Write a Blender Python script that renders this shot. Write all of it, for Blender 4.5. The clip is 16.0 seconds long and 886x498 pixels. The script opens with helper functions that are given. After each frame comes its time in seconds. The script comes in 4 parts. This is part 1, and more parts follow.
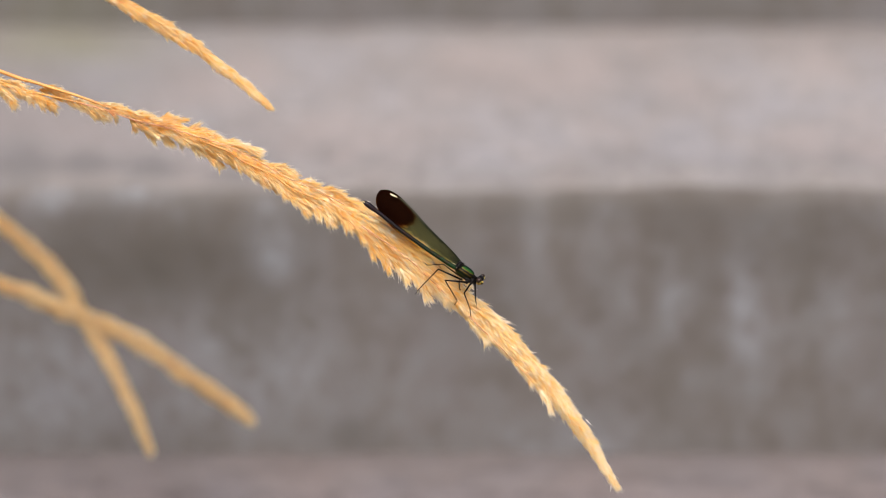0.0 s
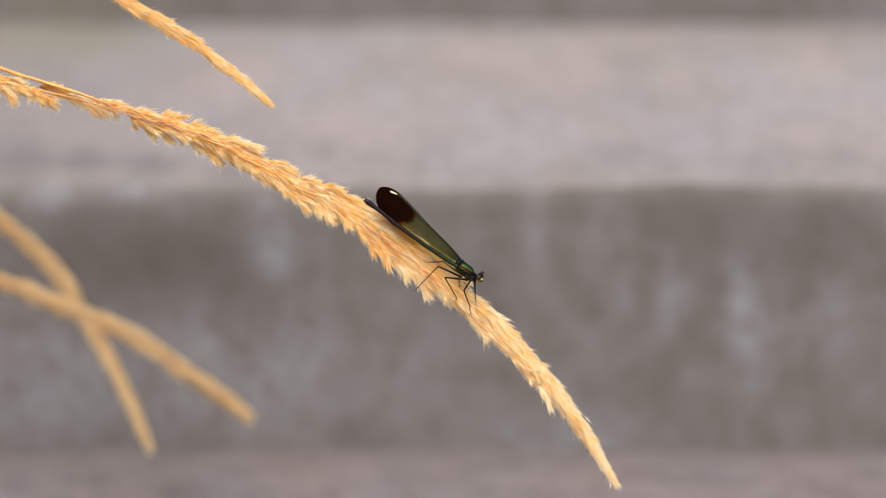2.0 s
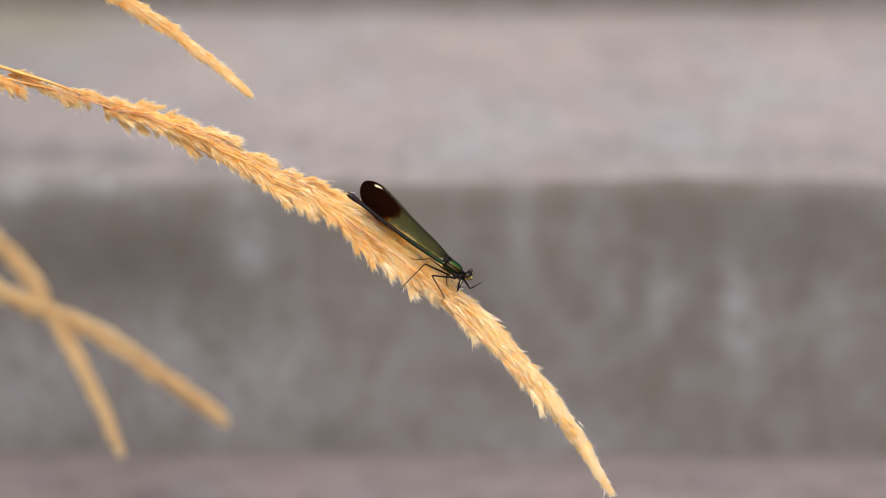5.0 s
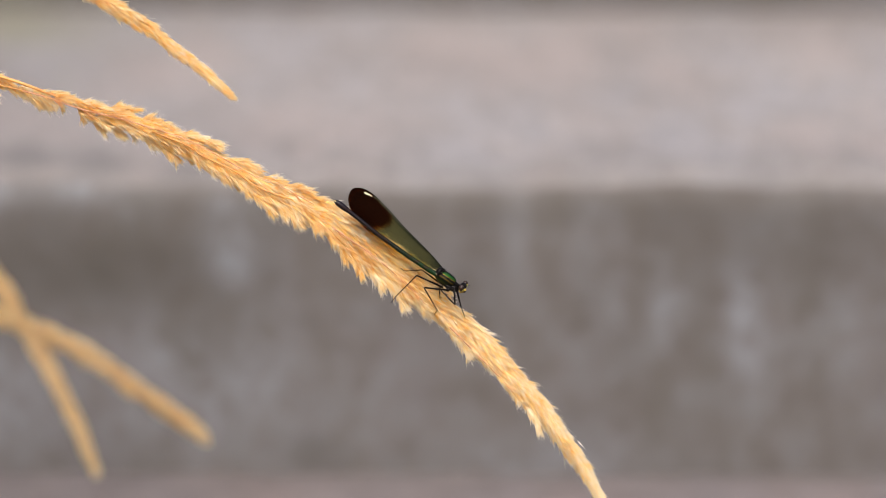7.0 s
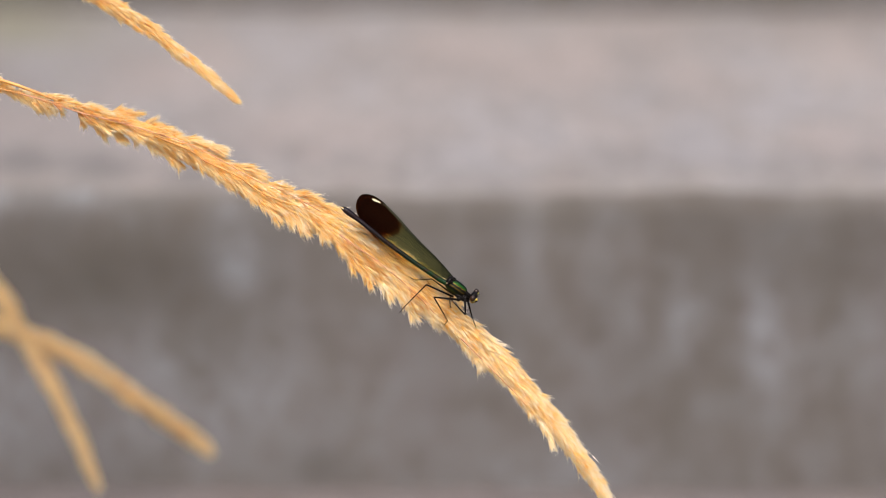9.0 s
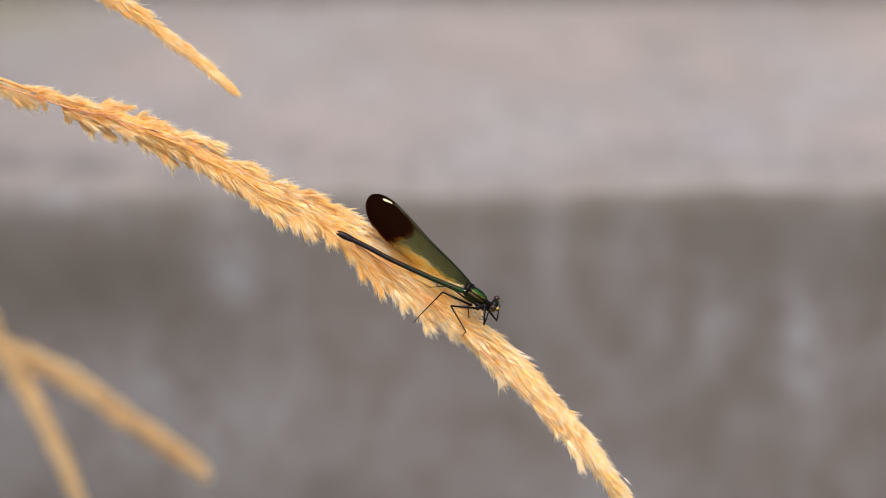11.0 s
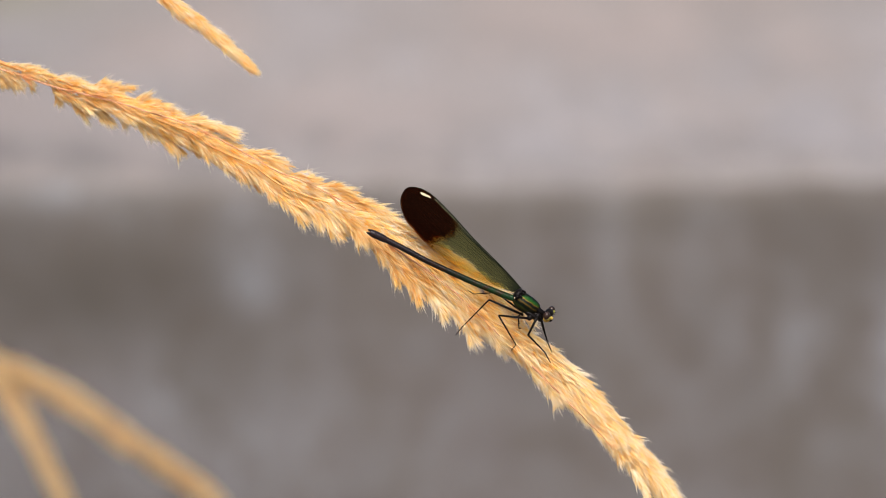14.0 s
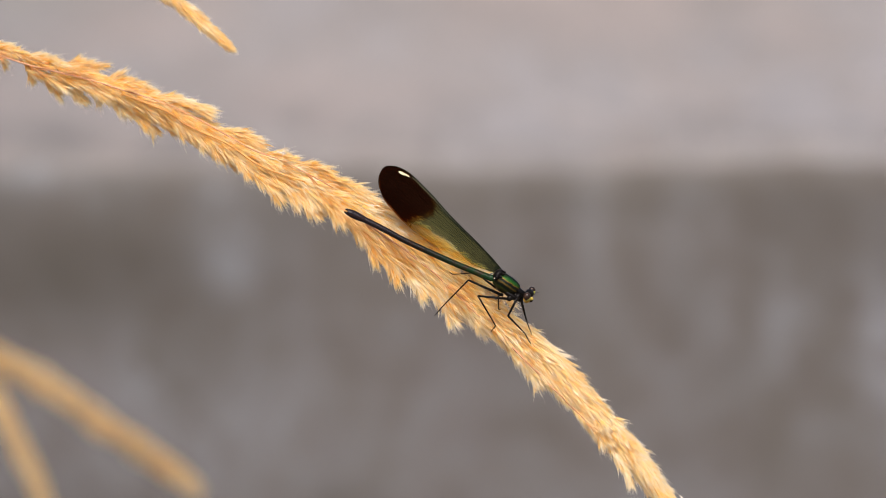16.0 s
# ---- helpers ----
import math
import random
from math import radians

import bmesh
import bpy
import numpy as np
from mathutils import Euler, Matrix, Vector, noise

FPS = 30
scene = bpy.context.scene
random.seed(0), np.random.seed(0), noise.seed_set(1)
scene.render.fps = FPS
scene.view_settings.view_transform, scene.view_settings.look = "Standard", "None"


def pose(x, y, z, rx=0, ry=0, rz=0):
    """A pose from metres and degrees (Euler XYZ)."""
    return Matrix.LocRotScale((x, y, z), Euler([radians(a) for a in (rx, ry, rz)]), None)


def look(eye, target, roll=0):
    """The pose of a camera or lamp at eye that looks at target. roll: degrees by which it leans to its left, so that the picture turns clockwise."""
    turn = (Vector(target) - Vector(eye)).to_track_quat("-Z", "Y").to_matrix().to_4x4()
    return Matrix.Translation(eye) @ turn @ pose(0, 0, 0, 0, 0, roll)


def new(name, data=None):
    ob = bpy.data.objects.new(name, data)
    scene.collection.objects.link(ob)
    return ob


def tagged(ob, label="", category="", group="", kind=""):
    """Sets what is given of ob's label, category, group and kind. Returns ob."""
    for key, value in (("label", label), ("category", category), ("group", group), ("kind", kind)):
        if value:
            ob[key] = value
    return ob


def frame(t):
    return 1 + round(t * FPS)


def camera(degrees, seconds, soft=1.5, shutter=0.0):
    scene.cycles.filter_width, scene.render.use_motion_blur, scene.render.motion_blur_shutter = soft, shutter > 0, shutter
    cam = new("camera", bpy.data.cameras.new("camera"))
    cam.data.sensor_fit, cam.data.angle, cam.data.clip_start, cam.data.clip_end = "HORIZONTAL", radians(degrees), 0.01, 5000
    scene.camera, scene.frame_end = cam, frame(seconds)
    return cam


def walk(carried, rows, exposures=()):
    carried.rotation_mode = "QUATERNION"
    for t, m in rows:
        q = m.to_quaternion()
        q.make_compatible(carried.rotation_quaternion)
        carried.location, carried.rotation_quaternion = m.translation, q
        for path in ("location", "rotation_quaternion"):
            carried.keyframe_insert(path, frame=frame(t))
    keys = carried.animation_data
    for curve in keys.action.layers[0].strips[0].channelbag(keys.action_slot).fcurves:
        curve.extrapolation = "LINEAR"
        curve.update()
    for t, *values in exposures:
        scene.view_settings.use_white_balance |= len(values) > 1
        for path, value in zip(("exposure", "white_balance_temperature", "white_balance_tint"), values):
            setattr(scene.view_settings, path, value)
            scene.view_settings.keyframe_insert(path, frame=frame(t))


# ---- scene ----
# ---- camera and its way ----
cam = camera(5.0, 16.0, 0.75)
EXPOSURE = 0.79
FSTOP = 5.6
PATH = [
    (0, look((0.0000, -3.4846, 1.0244), (0.00000, -0.57375, 0.29862), 0.00)),
    (0.5, look((0.0000, -3.4812, 1.0236), (-0.00001, -0.57037, 0.29760), 0.06)),
    (1, look((0.0000, -3.4795, 1.0231), (-0.00011, -0.56869, 0.29707), 0.08)),
    (1.5, look((0.0000, -3.4830, 1.0240), (-0.00001, -0.57226, 0.29769), 0.02)),
    (2, look((-0.0043, -3.4850, 1.0242), (-0.00065, -0.57428, 0.29788), 0.10)),
    (2.5, look((-0.0084, -3.4587, 1.0174), (-0.00165, -0.54806, 0.29137), 0.11)),
    (3, look((-0.0144, -3.4414, 1.0131), (-0.00209, -0.53090, 0.28658), 0.08)),
    (3.5, look((-0.0160, -3.4144, 1.0067), (-0.00113, -0.50403, 0.27935), 0.16)),
    (4, look((-0.0177, -3.3999, 1.0034), (0.00016, -0.48976, 0.27503), 0.21)),
    (6.5, look((-0.0241, -3.1949, 0.9569), (0.00317, -0.28418, 0.22757), 0.38)),
    (7, look((-0.0237, -3.1677, 0.9506), (0.00436, -0.25691, 0.22137), 0.40)),
    (7.5, look((-0.0232, -3.1512, 0.9471), (0.00470, -0.24025, 0.21791), 0.44)),
    (8, look((-0.0223, -3.1237, 0.9408), (0.00463, -0.21264, 0.21167), 0.47)),
    (8.5, look((-0.0214, -3.1004, 0.9357), (0.00375, -0.18922, 0.20641), 0.46)),
    (9, look((-0.0206, -3.0749, 0.9299), (0.00224, -0.16355, 0.20066), 0.45)),
    (11.5, look((-0.0328, -2.7524, 0.8484), (-0.00077, 0.15889, 0.12128), 0.16)),
    (12, look((-0.0320, -2.6881, 0.8323), (-0.00161, 0.22310, 0.10535), 0.10)),
    (12.5, look((-0.0310, -2.6139, 0.8140), (-0.00349, 0.29732, 0.08726), 0.16)),
    (13, look((-0.0298, -2.5550, 0.7997), (-0.00608, 0.35612, 0.07271), 0.09)),
    (13.5, look((-0.0286, -2.5025, 0.7868), (-0.00864, 0.40849, 0.05943), 0.05)),
    (14, look((-0.0272, -2.4577, 0.7754), (-0.01046, 0.45319, 0.04798), 0.09)),
    (14.5, look((-0.0262, -2.4622, 0.7759), (-0.00974, 0.44822, 0.04741), 0.11)),
    (15, look((-0.0254, -2.4579, 0.7738), (-0.00806, 0.45210, 0.04495), 0.16)),
    (15.5, look((-0.0250, -2.4650, 0.7741), (-0.00556, 0.44455, 0.04510), 0.01)),
    (16, look((-0.0247, -2.4235, 0.7625), (-0.00442, 0.48586, 0.03451), 0.07)),
]

walk(cam, PATH, [(0.0, EXPOSURE, 6720, 14), (14.5, EXPOSURE, 6720, 14), (16.0, EXPOSURE - 0.06, 6720, 14)])

# The plane in which the grass heads hang faces the lens: AIM is its middle, and positions in it are
# given in millimetres: u to the right, v up, w towards the lens.
TILT = radians(14)
RIGHT = Vector((1, 0, 0))
UP = Vector((0, math.sin(TILT), math.cos(TILT)))
OUT = Vector((0, -math.cos(TILT), math.sin(TILT)))
AIM = Vector((0, 0, 0.1556))
REACH = 3591.0


def place(u, v, w=0.0):
    """World point of (u, v, w) millimetres; what lies deeper spreads with the distance."""
    k = 1 - w / REACH
    return AIM + (RIGHT * (u * k) + UP * (v * k) + OUT * w) * 0.001


# ---- world and sun: bright veiled sky, the sun high behind the lens ----
SUN_ELEVATION, SUN_AZIMUTH = 58, 192
world = bpy.data.worlds.new("sky")
scene.world = world
world.use_nodes = True
wn, wl = world.node_tree.nodes, world.node_tree.links
sky = wn.new("ShaderNodeTexSky")
sky.sky_type, sky.sun_disc = "NISHITA", False
sky.sun_elevation, sky.sun_rotation = radians(SUN_ELEVATION), radians(SUN_AZIMUTH)
sky.air_density, sky.dust_density, sky.ozone_density = 1.0, 4.0, 1.0
wl.new(sky.outputs[0], wn["Background"].inputs[0])
wn["Background"].inputs[1].default_value = 0.10
sun = new("sun", bpy.data.lights.new("sun", "SUN"))
sun.data.energy, sun.data.angle, sun.data.color = 3.3, radians(50), (1.0, 0.95, 0.88)
sun.matrix_world = look((math.sin(radians(SUN_AZIMUTH)) * 5, math.cos(radians(SUN_AZIMUTH)) * 5, 5.0 * math.tan(radians(SUN_ELEVATION))), (0, 0, 0))


# ---- materials ----
class Nodes:
    """A short way to write node materials."""

    def __init__(self, name):
        self.mat = bpy.data.materials.new(name)
        self.mat.use_nodes = True
        self.tree = self.mat.node_tree
        self.bsdf = self.tree.nodes["Principled BSDF"]
        self.out = self.tree.nodes["Material Output"]

    def add(self, kind, **inputs):
        n = self.tree.nodes.new("ShaderNode" + kind)
        for key, value in inputs.items():
            self.put(n.inputs[key.replace("_", " ")], value)
        return n

    def put(self, socket, value):
        if isinstance(value, bpy.types.NodeSocket):
            self.tree.links.new(value, socket)
        else:
            socket.default_value = value

    def math(self, op, a, b=0.0, c=0.0):
        n = self.tree.nodes.new("ShaderNodeMath")
        n.operation = op
        for socket, value in zip(n.inputs, (a, b, c)):
            self.put(socket, value)
        return n.outputs[0]

    def noise(self, vector, scale, detail=4.0, rough=0.6):
        return self.add("TexNoise", Vector=vector, Scale=scale, Detail=detail, Roughness=rough).outputs["Fac"]

    def ramp(self, fac, stops, mode="LINEAR"):
        n = self.add("ValToRGB", Fac=fac)
        n.color_ramp.interpolation = mode
        e = n.color_ramp.elements
        while len(e) < len(stops):
            e.new(0.5)
        for el, (at, col) in zip(e, stops):
            el.position, el.color = at, (*col, 1) if len(col) == 3 else col
        return n.outputs[0]

    def mix(self, fac, a, b, mode="MIX"):
        n = self.tree.nodes.new("ShaderNodeMix")
        n.data_type, n.blend_type = "RGBA", mode
        for i, value in ((0, fac), (6, a), (7, b)):
            if i and not isinstance(value, bpy.types.NodeSocket) and len(value) == 3:
                value = (*value, 1)
            self.put(n.inputs[i], value)
        return n.outputs[2]

    def scaled(self, vector, x, y, z):
        n = self.add("Mapping", Vector=vector)
        n.inputs["Scale"].default_value = (x, y, z)
        return n.outputs[0]

    def bump(self, height, strength, distance):
        n = self.add("Bump", Height=height, Strength=strength, Distance=distance)
        self.put(self.bsdf.inputs["Normal"], n.outputs[0])

    def set(self, **inputs):
        for key, value in inputs.items():
            if key == "Base_Color" and not isinstance(value, bpy.types.NodeSocket) and len(value) == 3:
                value = (*value, 1)
            self.put(self.bsdf.inputs[key.replace("_", " ")], value)
        return self.mat


def concrete_material(name, top_dark, top_light, patchy=0.0):
    """Old cast concrete: pale worn top; shade coloured into the face, with run-down lime streaks and damp blotches."""
    n = Nodes(name)
    geo = n.add("NewGeometry")
    pos = geo.outputs["Position"]
    sep = n.add("SeparateXYZ", Vector=pos)
    x, z = sep.outputs[0], sep.outputs[2]
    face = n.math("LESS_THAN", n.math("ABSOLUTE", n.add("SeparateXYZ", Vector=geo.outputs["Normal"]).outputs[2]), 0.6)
    big = n.noise(pos, 9.0, 3.0)
    mid = n.noise(pos, 60.0, 5.0, 0.65)
    grain = n.noise(pos, 420.0, 3.0, 0.7)
    speckle = n.noise(pos, 150.0, 4.0, 0.7)
    base = n.ramp(big, [(0.30, top_dark), (0.72, top_light)])
    base = n.mix(0.5, base, n.ramp(speckle, [(0.34, tuple(c * 0.55 for c in top_dark)), (0.66, tuple(c * 1.2 for c in top_light))]))
    base = n.mix(patchy, base, n.ramp(n.noise(pos, 45.0, 4.0, 0.6), [(0.36, tuple(c * 0.7 for c in top_dark)), (0.50, top_light), (0.66, tuple(c * 1.25 for c in top_light))]))
    tint = n.noise(n.scaled(pos, 22, 9, 22), 1.0, 3.0, 0.55)
    base = n.mix(n.ramp(tint, [(0.36, (0.45, 0.45, 0.45)), (0.50, (0, 0, 0))]), base, tuple(c * k for c, k in zip(top_light, (0.86, 0.92, 1.00))))
    base = n.mix(n.ramp(tint, [(0.50, (0, 0, 0)), (0.64, (0.45, 0.45, 0.45))]), base, tuple(c * k for c, k in zip(top_light, (0.99, 0.90, 0.86))))
    # the face colour holds its shade, plus dirt streaks that run straight down
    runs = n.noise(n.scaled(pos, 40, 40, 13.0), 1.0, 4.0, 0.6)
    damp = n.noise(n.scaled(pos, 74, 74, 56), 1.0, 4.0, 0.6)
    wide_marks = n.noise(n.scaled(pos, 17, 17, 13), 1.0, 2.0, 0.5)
    shaded_dirt = n.ramp(runs, [(0.30, (0.089, 0.081, 0.074)), (0.52, (0.102, 0.093, 0.089)), (0.75, (0.118, 0.110, 0.112))])
    shaded_dirt = n.mix(n.ramp(damp, [(0.44, (0, 0, 0)), (0.68, (0.5, 0.5, 0.5))]), shaded_dirt, (0.138, 0.141, 0.149))
    shaded_dirt = n.mix(n.ramp(damp, [(0.30, (0.45, 0.45, 0.45)), (0.46, (0, 0, 0))]), shaded_dirt, (0.066, 0.056, 0.050))
    shaded_dirt = n.mix(n.ramp(wide_marks, [(0.34, (0.5, 0.5, 0.5)), (0.56, (0, 0, 0))]), shaded_dirt, (0.076, 0.068, 0.060))
    ragged = n.math("MAXIMUM", n.math("MULTIPLY_ADD", n.noise(n.scaled(pos, 210, 210, 120), 1.0, 3.0, 0.6), 3.2, -1.05), 0.0)
    pock = n.noise(pos, 95.0, 3.0, 0.55)
    shaded_dirt = n.mix(n.ramp(pock, [(0.56, (0, 0, 0)), (0.72, (0.34, 0.34, 0.34))]), shaded_dirt, (0.150, 0.156, 0.168))
    shaded_dirt = n.mix(n.ramp(pock, [(0.28, (0.45, 0.45, 0.45)), (0.42, (0, 0, 0))]), shaded_dirt, (0.062, 0.051, 0.044))
    base = n.mix(n.ramp(pock, [(0.28, (0.45, 0.45, 0.45)), (0.42, (0, 0, 0))]), base, tuple(c * 0.6 for c in top_dark))
    for at, high, wide, tall, strength in LIME:
        dx = n.math("DIVIDE", n.math("SUBTRACT", x, at), wide)
        dz = n.math("DIVIDE", n.math("SUBTRACT", z, high), tall)
        d = n.math("ADD", n.math("MULTIPLY", dx, dx), n.math("MULTIPLY", dz, dz))
        blob = n.math("MULTIPLY", n.math("POWER", 2.718, n.math("MULTIPLY", d, -1.0)), n.math("MULTIPLY", ragged, strength) if strength > 0 else n.math("MULTIPLY_ADD", mid, -0.8 * strength, -0.4 * strength))
        shaded_dirt = n.mix(blob, shaded_dirt, (0.206, 0.220, 0.246) if strength > 0 else (0.045, 0.041, 0.034))
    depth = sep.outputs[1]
    # darkens the tread in patches and in long bands at back and front
    for at, back, wide, deep, strength in TREAD_MARKS:
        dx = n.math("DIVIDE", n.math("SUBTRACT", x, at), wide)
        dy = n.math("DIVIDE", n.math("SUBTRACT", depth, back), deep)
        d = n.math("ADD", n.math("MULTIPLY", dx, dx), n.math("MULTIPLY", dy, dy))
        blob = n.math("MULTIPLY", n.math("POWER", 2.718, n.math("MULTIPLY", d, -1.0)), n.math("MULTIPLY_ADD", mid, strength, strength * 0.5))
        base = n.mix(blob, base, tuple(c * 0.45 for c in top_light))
    col = n.mix(face, base, shaded_dirt)
    moss = n.math("MULTIPLY", n.math("GREATER_THAN", n.noise(pos, 17.0, 5.0), 0.66), 0.30)
    col = n.mix(n.math("MULTIPLY", moss, n.math("LESS_THAN", x, -0.11)), col, (0.12, 0.125, 0.05))
    dx = n.math("DIVIDE", n.math("ADD", x, 0.155), 0.035)
    dy = n.math("DIVIDE", n.math("SUBTRACT", depth, 0.525), 0.035)
    d = n.math("ADD", n.math("MULTIPLY", dx, dx), n.math("MULTIPLY", dy, dy))
    col = n.mix(n.math("MULTIPLY", n.math("POWER", 2.718, n.math("MULTIPLY", d, -1.0)), n.math("MULTIPLY", mid, 0.9)), col, (0.115, 0.120, 0.055))
    col = n.mix(n.math("MULTIPLY", n.math("GREATER_THAN", grain, 0.63), 0.35), col, (0.07, 0.063, 0.06))
    n.bump(n.math("ADD", n.math("MULTIPLY", mid, 0.6), n.math("MULTIPLY", grain, 0.4)), 0.5, 0.002)
    return n.set(Base_Color=col, Roughness=0.92)


# tread marks: grimy patches, the first two rows full-width darker bands at its back and nosing: along the step, depth,
# half width, half depth, strength
TREAD_MARKS = [(0.0, 0.548, 0.40, 0.028, 0.32), (0.0, 0.298, 0.40, 0.026, 0.50), (0.047, 0.285, 0.030, 0.012, -0.5), (-0.07, 0.280, 0.025, 0.012, -0.4), (-0.138, 0.322, 0.010, 0.020, 1.4), (-0.162, 0.318, 0.012, 0.022, 1.6), (-0.112, 0.315, 0.010, 0.016, 1.2), (-0.080, 0.306, 0.012, 0.010, 1.0), (0.030, 0.303, 0.020, 0.008, 0.5), (0.120, 0.306, 0.012, 0.012, 0.5), (-0.190, 0.40, 0.090, 0.16, 0.45), (-0.150, 0.56, 0.060, 0.05, 0.4), (0.150, 0.33, 0.050, 0.03, 0.15)]

# pale lime marks on the face; negative strengths darken it, the last row along its top: along the step, height, half
# width, half height, strength
LIME = [(-0.149, 0.102, 0.010, 0.008, 1.0), (-0.117, 0.104, 0.014, 0.006, 0.9), (-0.065, 0.080, 0.0075, 0.011, 1.3), (-0.067, 0.096, 0.004, 0.004, 0.8), (0.117, 0.056, 0.0070, 0.022, 0.8), (0.088, 0.060, 0.0060, 0.014, 0.6),
        (0.069, 0.061, 0.0060, 0.010, 0.45), (0.060, 0.088, 0.0055, 0.012, 0.4), (0.036, 0.090, 0.0040, 0.020, 0.4),
        (-0.094, 0.043, 0.013, 0.014, 0.4), (-0.150, 0.030, 0.038, 0.024, 0.5), (-0.070, 0.028, 0.045, 0.020, 0.45), (-0.053, 0.048, 0.010, 0.014, 0.4),
        (0.150, 0.052, 0.0075, 0.012, 0.4), (0.047, 0.005, 0.036, 0.009, 0.40), (-0.114, 0.078, 0.056, 0.026, -0.9),
        (-0.036, 0.008, 0.009, 0.009, -0.6), (0.020, 0.062, 0.025, 0.022, -0.3), (0.135, 0.086, 0.045, 0.018, -0.5), (0.060, 0.100, 0.110, 0.010, -0.45)]


def soil_material():
    n = Nodes("dry soil")
    pos = n.add("NewGeometry").outputs["Position"]
    col = n.ramp(n.noise(pos, 6.0, 6.0), [(0.3, (0.09, 0.065, 0.045)), (0.7, (0.21, 0.165, 0.12))])
    fine = n.noise(pos, 160.0, 4.0)
    col = n.mix(n.math("MULTIPLY", fine, 0.6), col, (0.26, 0.22, 0.17))
    n.bump(fine, 0.7, 0.01)
    return n.set(Base_Color=col, Roughness=0.97)


STRAW = [(0.0, (0.75, 0.44, 0.11)), (0.12, (0.85, 0.565, 0.165)), (0.34, (0.93, 0.70, 0.275)), (0.56, (0.95, 0.79, 0.44)),
         (0.78, (0.95, 0.87, 0.61)), (1.0, (0.97, 0.93, 0.80))]


def husk_material(name, per_object=False, stops=STRAW):
    """Thin dry husk that lets light through; each one has its own shade."""
    n = Nodes(name)
    if per_object:
        rnd = n.add("ObjectInfo").outputs["Random"]
    else:
        rnd = n.add("NewGeometry").outputs["Random Per Island"]
    pos = n.add("TexCoord").outputs["Object"]
    drift = n.noise(pos, 90.0, 2.0)
    along = n.add("Attribute")
    along.attribute_name = "along"
    shade = n.add("Attribute")
    shade.attribute_name = "shade"
    fac = n.math("ADD", n.math("ADD", n.math("MULTIPLY_ADD", rnd, 0.20, 0.17), shade.outputs["Fac"]), n.math("MULTIPLY", n.math("SUBTRACT", drift, 0.32), 0.75))
    fac = n.math("ADD", fac, n.math("MULTIPLY_ADD", n.math("MULTIPLY", along.outputs["Fac"], along.outputs["Fac"]), 0.70, 0.0))
    hang = n.add("MapRange", Value=n.add("SeparateXYZ", Vector=n.add("NewGeometry").outputs["Position"]).outputs[0])
    for key, value in (("From Min", -0.06), ("From Max", 0.03), ("To Min", 0.0), ("To Max", 0.18)):
        hang.inputs[key].default_value = value
    col = n.ramp(n.math("ADD", fac, hang.outputs[0]), stops)
    col = n.mix(n.math("MULTIPLY", n.noise(pos, 1900.0, 2.0), 0.16), col, (0.80, 0.52, 0.26))
    n.set(Base_Color=col, Roughness=0.55)
    n.bsdf.inputs["Specular IOR Level"].default_value = 0.35
    thin = n.add("BsdfTranslucent", Color=col)
    mixer = n.add("MixShader", Fac=0.72)
    n.put(mixer.inputs[1], n.bsdf.outputs[0])
    n.put(mixer.inputs[2], thin.outputs[0])
    n.put(n.out.inputs[0], mixer.outputs[0])
    return n.mat


def culm_material(name, light, dark):
    n = Nodes(name)
    pos = n.add("TexCoord").outputs["Object"]
    streak = n.noise(n.scaled(pos, 260, 260, 260), 1.0, 3.0)
    col = n.ramp(streak, [(0.32, dark), (0.68, light)])
    n.bump(streak, 0.3, 0.0004)
    return n.set(Base_Color=col, Roughness=0.45)


def metal_body_material(name, stops, along, scale, rough=0.28, middle=0.5, metal=0.25, wobble=0.16, blotch=0.8, spot=(0.026, 0.016, 0.010), gloss=0.10):
    """Insect armour with a metallic sheen, its colours in soft bands along one direction."""
    n = Nodes(name)
    pos = n.add("TexCoord").outputs["Object"]
    dot = n.tree.nodes.new("ShaderNodeVectorMath")
    dot.operation = "DOT_PRODUCT"
    n.put(dot.inputs[0], pos)
    dot.inputs[1].default_value = along
    wob = n.noise(pos, 700.0, 3.0)
    fac = n.math("ADD", n.math("MULTIPLY_ADD", dot.outputs["Value"], scale, middle), n.math("MULTIPLY", n.math("SUBTRACT", wob, 0.5), wobble))
    col = n.ramp(fac, stops)
    patch = n.ramp(n.noise(pos, 420.0, 3.0), [(0.46, (0, 0, 0)), (0.64, (blotch, blotch, blotch))])
    col = n.mix(patch, col, spot)
    n.bump(n.noise(pos, 4200.0, 2.0), 0.25, 0.0002)
    n.bsdf.inputs["Specular IOR Level"].default_value = gloss
    return n.set(Base_Color=col, Metallic=metal, Roughness=rough)


def plain_insect_material(name, light, dark, rough=0.4, scale=900.0, gloss=0.22):
    n = Nodes(name)
    pos = n.add("TexCoord").outputs["Object"]
    f = n.noise(pos, scale, 3.0)
    n.bump(f, 0.2, 0.0001)
    n.bsdf.inputs["Specular IOR Level"].default_value = gloss
    return n.set(Base_Color=n.ramp(f, [(0.3, dark), (0.7, light)]), Roughness=rough)


